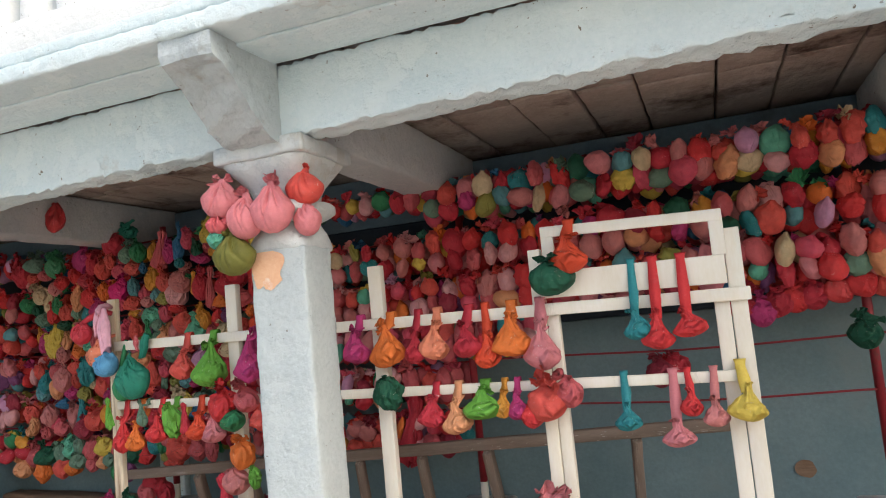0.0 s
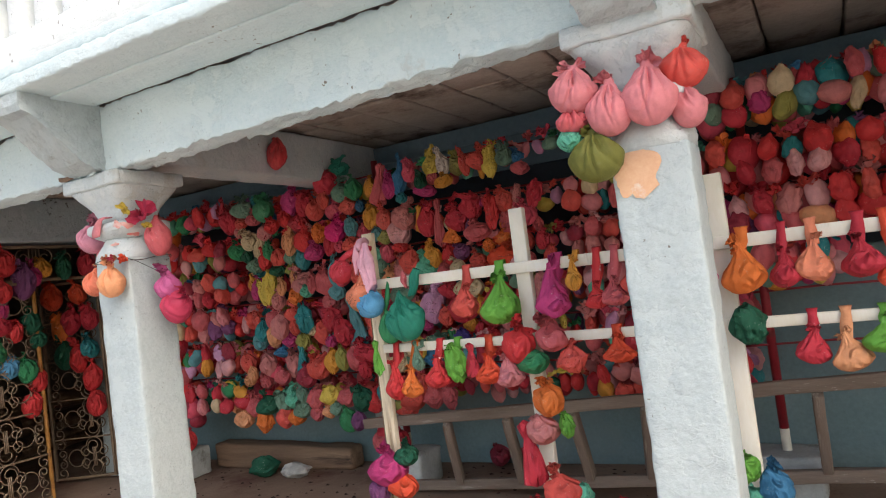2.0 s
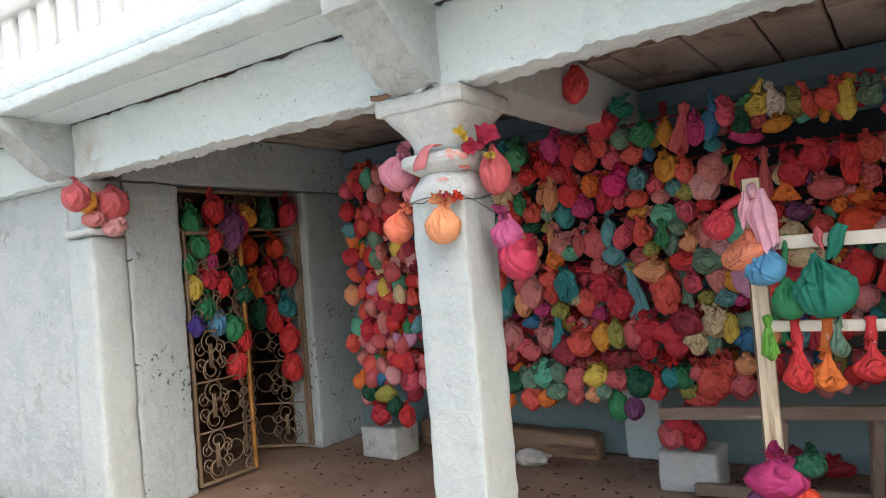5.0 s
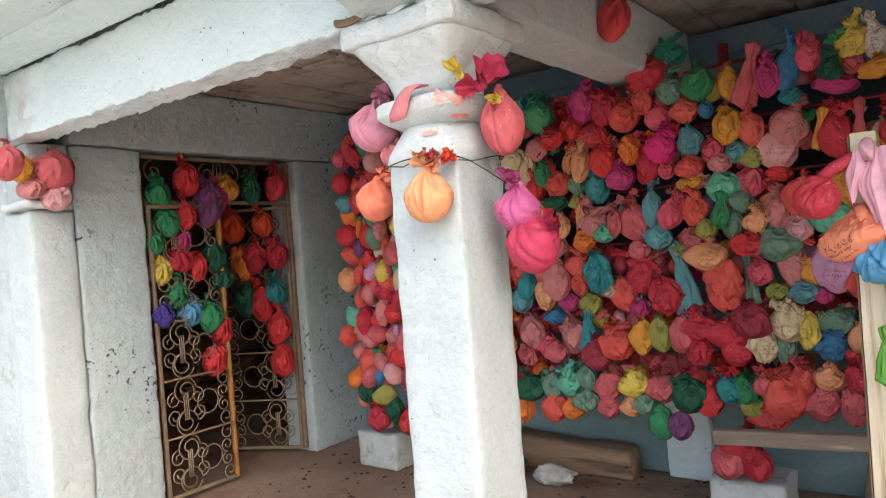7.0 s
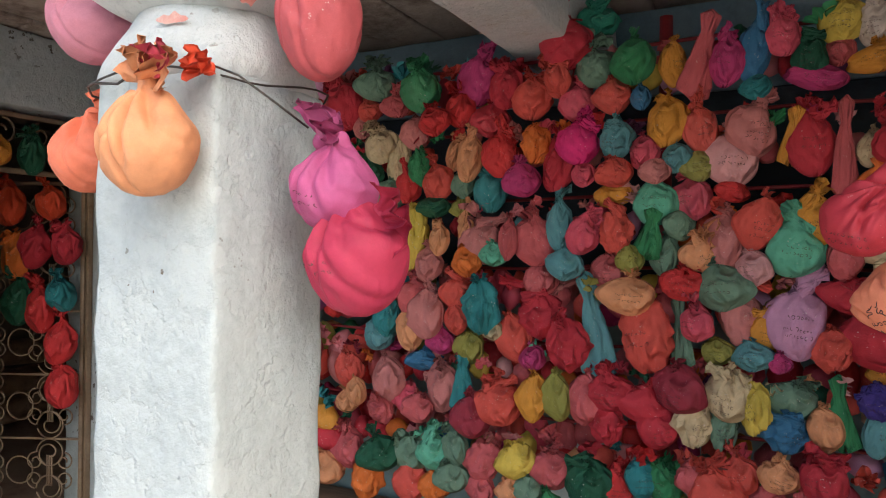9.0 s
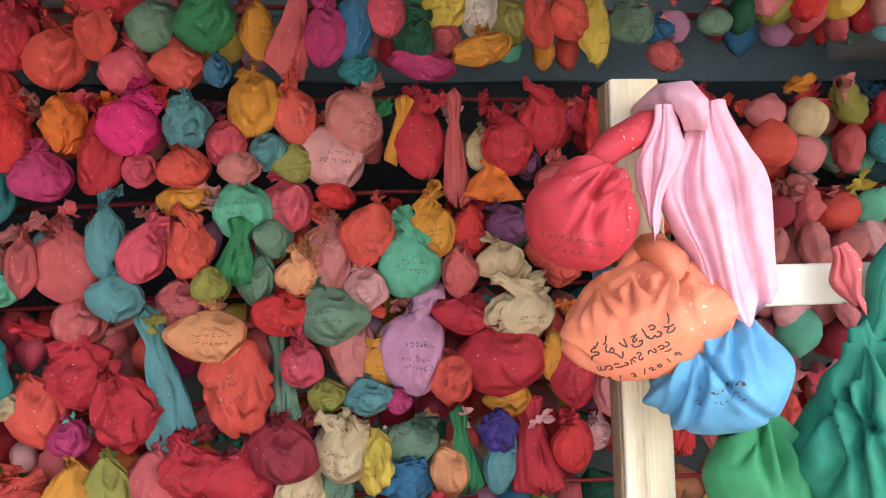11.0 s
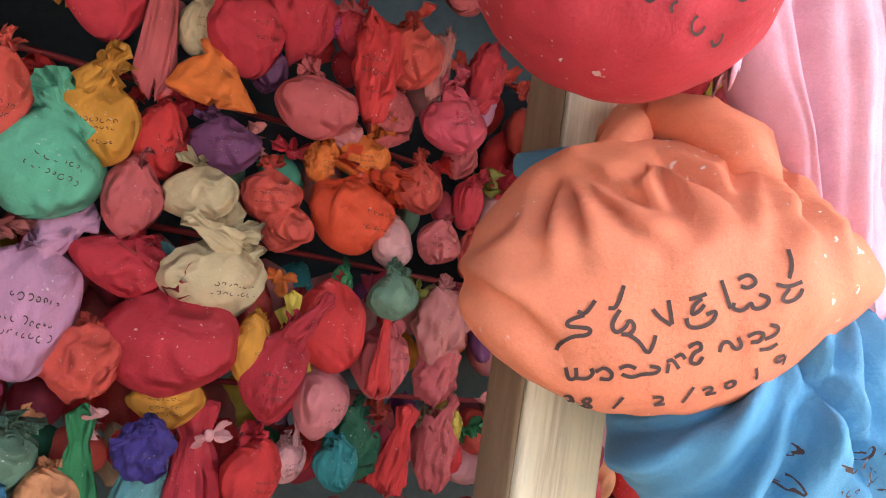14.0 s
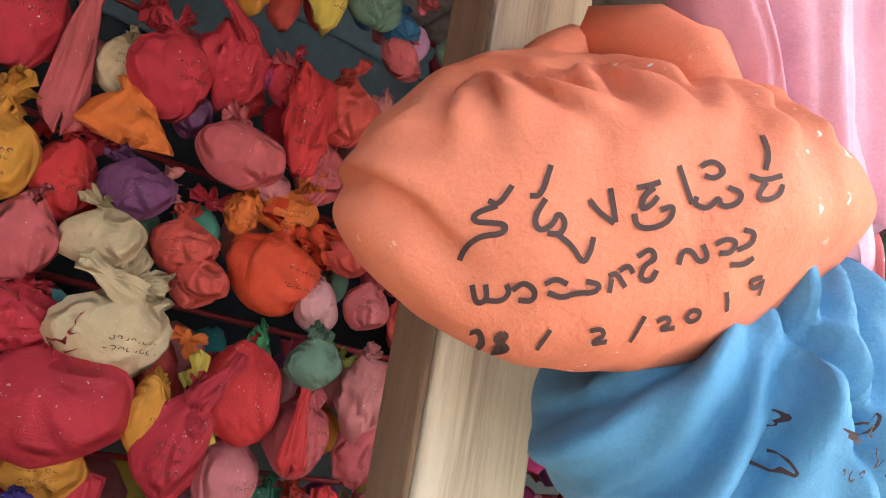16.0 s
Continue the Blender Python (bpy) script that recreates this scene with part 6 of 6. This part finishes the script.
tagged(ends(None, "ember", (-3.838, 2.462, 1.695), 0.06, 11), "orange rag knotted on the wire round the column", "rag")
wr2 = bmesh.new()
tube(wr2, [(-3.835, 2.462, 1.7), (-3.8, 2.48, 1.685), (-3.765, 2.52, 1.65), (-3.74, 2.56, 1.62)], 0.0018, 6)
tagged(part("wire", wr2, WIRE), "loose grey wire end twisted on the column", "wire")
wr3 = bmesh.new()
tube(wr3, [(-4.09, 2.462, 1.7), (-4.02, 2.455, 1.69), (-3.95, 2.45, 1.712)], 0.0022, 6)
tagged(part("wire", wr3, WIRE), "short grey wire end on the column's front", "wire")

# handwriting on the orange bag: a name, a place and a date, one pen stroke after another
def pen(*pts):
    """One pen stroke, given in millimetres on the bag's front, rounded off."""
    pts = [(x_ * 0.001, z_ * 0.001) for x_, z_ in pts]
    for _ in range(2 if len(pts) > 2 else 0):
        soft = [pts[0]]
        for (ax, az), (bx_, bz) in zip(pts, pts[1:]):
            soft += [(0.75 * ax + 0.25 * bx_, 0.75 * az + 0.25 * bz), (0.25 * ax + 0.75 * bx_, 0.25 * az + 0.75 * bz)]
        pts = soft + [pts[-1]]
    return pts


def curve(cx, cz, r, a0, a1, n=12):
    return [(cx + r * math.cos(a0 + (a1 - a0) * i / n), cz + r * math.sin(a0 + (a1 - a0) * i / n)) for i in range(n + 1)]


name_line = []
name_line.append(pen((-49.3, -24.8), (-46.3, -26.4), (-42.5, -20.4)))
name_line.append(pen((-46.6, -26.4), (-53.1, -28.5), (-53.4, -31), (-48.5, -31.3), (-43.9, -31.8), (-44.6, -34.6), (-50.7, -34.9), (-54.6, -37.3), (-55.9, -41.3)))
name_line.append(pen((-37.4, -23.6), (-34.2, -23.6), (-31.6, -14.4)))
name_line.append(pen((-32.9, -24.3), (-36.3, -30.2), (-34.5, -33.9), (-30.4, -31.7), (-29.1, -28), (-26.4, -30.8), (-27.8, -34.4), (-32, -34.2)))
name_line.append(pen((-28.7, -34.5), (-24.3, -37.3), (-20.5, -42.9), (-18.4, -38.8), (-17.8, -34.7)))
name_line.append(pen((-13.5, -20.5), (-11.5, -30.4)))
name_line.append(pen((-19.6, -24.1), (-16.5, -27.7), (-11.9, -30.7)))
name_line.append(pen((-5.5, -20.3), (-1, -19.2), (1.7, -18.1)))
name_line.append(pen((-0.2, -20), (-3.6, -22.7), (-4.3, -26.8), (-0.8, -25), (0.9, -22.4)))
name_line.append(pen((-6.1, -27.8), (-4.9, -31.8), (1.1, -31.6), (5.4, -29), (6.3, -24.7), (1.9, -26.5)))
name_line.append(pen((7.9, -12.7), (12, -24.1)))
name_line.append(pen((15, -12.6), (19.4, -10.2), (23.2, -13.4), (19.5, -16.2), (16.2, -15.3)))
name_line.append(pen((13.5, -21.8), (12.7, -24.3), (17.3, -25.5), (20.5, -21.4), (21.3, -24.8), (26.6, -23.6), (28.2, -20), (23.6, -18.6)))
name_line.append(pen((37.6, -0.5), (38.3, -6.9), (36.4, -12.4)))
name_line.append(pen((30.9, -14.6), (35.5, -15.9), (42.2, -13.6)))
name_line.append(pen((36.5, -16.2), (32.6, -21), (36.4, -22), (41.5, -19.4), (42.2, -16.3)))
ink_on(orange, strokes(name_line, 0.00085), "handwriting", "black marker handwriting")
place_line = []
place_line.append(pen((-51.9, -48.5), (-50.4, -54.1), (-47.2, -53), (-48.1, -48.5)))
place_line.append(pen((-47.6, -53), (-43.2, -53.4), (-41, -51), (-42.2, -48.6)))
place_line.append(pen((-40.3, -50.2), (-37.3, -47.8), (-33.7, -50.5), (-34.2, -53.4), (-38.3, -53)))
place_line.append(pen((-31.5, -48.6), (-28.4, -46.9), (-24.8, -48.5)))
place_line.append(pen((-30.3, -50.9), (-26, -52.5), (-21.9, -50.8), (-16.1, -50.8), (-14.6, -48.3), (-19.1, -47.6)))
place_line.append(pen((-12.4, -45.9), (-10, -44.7), (-6.8, -48.9)))
place_line.append(pen((-11.7, -50.7), (-11.4, -46.6)))
place_line.append(pen((-9.2, -44.2), (-6.3, -42.4), (-4.7, -44.8)))
place_line.append(pen((-3.9, -40), (-0.1, -37.3), (1.9, -40.5), (-1.6, -42.3), (-2.7, -46.4), (0.9, -47.1), (2.3, -43.8)))
place_line.append(pen((8.9, -42), (9.7, -37.8), (12.8, -37.7), (15.1, -41.2), (18.3, -39.9), (16, -35.9)))
place_line.append(pen((20, -35.7), (23.5, -33.8), (27.3, -34.5), (25.5, -38), (21.5, -38.1)))
place_line.append(pen((29, -31), (33, -31.6), (32.3, -35), (27.4, -37)))
place_line.append(pen((25.9, -41.3), (30.9, -41), (33.6, -38.7)))
ink_on(orange, strokes(place_line, 0.0008), "handwriting", "black marker handwriting")
date_line = []
date_line.append(pen((-50.2, -61.9), (-48, -61.2), (-44.8, -66.7)))
date_line.append(pen((-41.4, -62.1), (-43.3, -63.7), (-40.4, -65.3), (-38.1, -67), (-39.9, -67.7), (-42, -66.1), (-39.5, -63.3), (-41.4, -62.1)))
date_line.append(pen((-27.6, -61.3), (-30.1, -67)))
date_line.append(pen((-15.6, -61.5), (-12.3, -60.8), (-10.9, -62.8), (-14.6, -65.3), (-9.6, -64.4)))
date_line.append(pen((0.8, -56.9), (-1.6, -64.3)))
date_line.append(pen((4.9, -58.4), (8.1, -56.7), (9.7, -58.7), (6.5, -60.8), (11.9, -59.8)))
date_line.append(pen((16, -54.8), (14.2, -56.5), (16.5, -58.2), (19.4, -56.9), (18.6, -54.7), (16, -54.8)))
date_line.append(pen((26.4, -49), (29, -54.4)))
date_line.append(pen((39.3, -43.9), (34.9, -45), (35.9, -47.4), (39.9, -46.4), (40, -43.9), (41.5, -48.8)))
ink_on(orange, strokes(date_line, 0.0007), "handwriting", "black marker date")


def scribble(bag, n, seed, w, z0):
    r = random.Random(seed)
    ln = []
    for k in range(n):
        z_ = z0 - k * 0.013
        x_ = -w + r.uniform(0.0, 0.02)
        while x_ < w:
            a = r.uniform(0.002, 0.006)
            a0 = r.uniform(0, 6.28)
            ln.append(curve(x_ + a * 0.5, z_ + r.uniform(-0.001, 0.001), a * 0.45, a0, a0 + r.choice((-1, 1)) * r.uniform(2.0, 5.5), 7))
            x_ += a + r.uniform(0.001, 0.006)
    ink_on(bag, strokes(ln, 0.00045), "handwriting", "faded illegible handwriting")


scribble(redbag, 2, 3, 0.035, -0.032)
scribble(sky_bag, 2, 8, 0.024, -0.012)
for k, q in enumerate(scribble_bags):
    scribble(q, 2, 20 + k, 0.03, -0.02)

for k, b in enumerate([o for o in scene.objects if o.name.startswith("cloth_bag") and o.get("group") == "bundles on the rack" and o.data.name.startswith("bag") and -3.75 < o.matrix_basis.translation.x < -2.35]):
    r = random.Random(k)
    if r.random() < 0.62:
        ln = []
        for q in range(r.choice((2, 3))):
            x_ = r.uniform(-0.24, -0.16)
            z_ = r.uniform(-0.02, 0.04) - q * 0.11
            while x_ < 0.2:
                a = r.uniform(0.015, 0.05)
                a0 = r.uniform(0, 6.28)
                ln.append(curve(x_ + a * 0.5, z_ + r.uniform(-0.01, 0.01), a * 0.5, a0, a0 + r.choice((-1, 1)) * r.uniform(1.5, 5.5), 7))
                x_ += a + 0.025
        ink_on(b, strokes(ln, 0.0038), "handwriting", "faded illegible handwriting")

# wire tied round the ringed column
wr = bmesh.new()
tube(wr, [(-3.98 + 0.152 * (1 if c > 0 else -1) * min(1, abs(c) * 1.25), 2.61 + 0.152 * (1 if s_ > 0 else -1) * min(1, abs(s_) * 1.25), 1.70 + 0.012 * math.sin(3 * a)) for a in [i * 2 * math.pi / 28 for i in range(29)] for c, s_ in [(math.cos(a), math.sin(a))]], 0.0019, 6)
tagged(part("wire", wr, WIRE), "thin grey wire twisted round the white column", "wire")

# rags and debris on the floor
rag = bag_mesh("c", 5, "dkgreen", 30, 22)
o = new("green_rag", rag)
o.matrix_basis = pose(-4.98, 4.42, 0.085, 0, 0, 10) @ Matrix.Diagonal((0.3, 0.24, 0.19, 1))
tagged(o, "dark green crumpled cloth rag on the floor", "rag")
pr = skin(bag_points("c", 8, 36, 20))
me = bpy.data.meshes.new("paper_rag")
me.from_pydata((pr[0] * np.array((0.3, 0.24, 0.13))).tolist(), [], pr[1])
me.polygons.foreach_set("use_smooth", [True] * len(pr[1]))
me.materials.append(PAPER)
o = new("paper_rag", me)
o.location = (-4.68, 4.42, 0.058)
tagged(o, "crumpled grey printed paper lying on the floor", "paper")
drng = random.Random(2)
bm = bmesh.new()
for k in range(420):
    x_, y_ = drng.uniform(-6.4, -1.5), drng.uniform(3.3, 4.8)
    s_ = drng.uniform(0.004, 0.016)
    a = drng.uniform(0, 3.14)
    vs = [bm.verts.new((x_ + s_ * math.cos(a + i * 1.57) * (1 + 0.5 * (i % 2)), y_ + s_ * math.sin(a + i * 1.57), 0.004)) for i in range(4)]
    tp = bm.verts.new((x_, y_, 0.004 + s_ * 0.6))
    for i in range(4):
        bm.faces.new((vs[i], vs[(i + 1) % 4], tp))
tagged(part("floor_debris", bm, DEBRIS), "dry brown bits scattered on the floor", "debris", kind="stuff")

tagged(part("wood_wedge", block(-4.21, -4.1, 2.395, 2.413, 2.14, 2.163, 0.03, 0.006, 0.006, 18), LOGWOOD), "small dark wooden wedge on the column capital", "wedge")
hb = bmesh.new()
mid = hb.verts.new((0.735, WALL_Y - 0.006, 0.3))
rim = [hb.verts.new((0.735 + 0.058 * math.cos(a) * (1 + 0.3 * noise.noise(Vector((math.cos(a), math.sin(a), 5)))), WALL_Y - 0.012, 0.3 + 0.052 * math.sin(a) * (1 + 0.3 * noise.noise(Vector((math.cos(a), 3, math.sin(a))))))) for a in [i * 2 * math.pi / 24 for i in range(24)]]
for i in range(24):
    hb.faces.new((mid, rim[(i + 1) % 24], rim[i]))
tagged(part("broken_plaster", hb, LOGWOOD), "patch of bare brown wall where plaster broke off", "broken plaster", kind="structure")
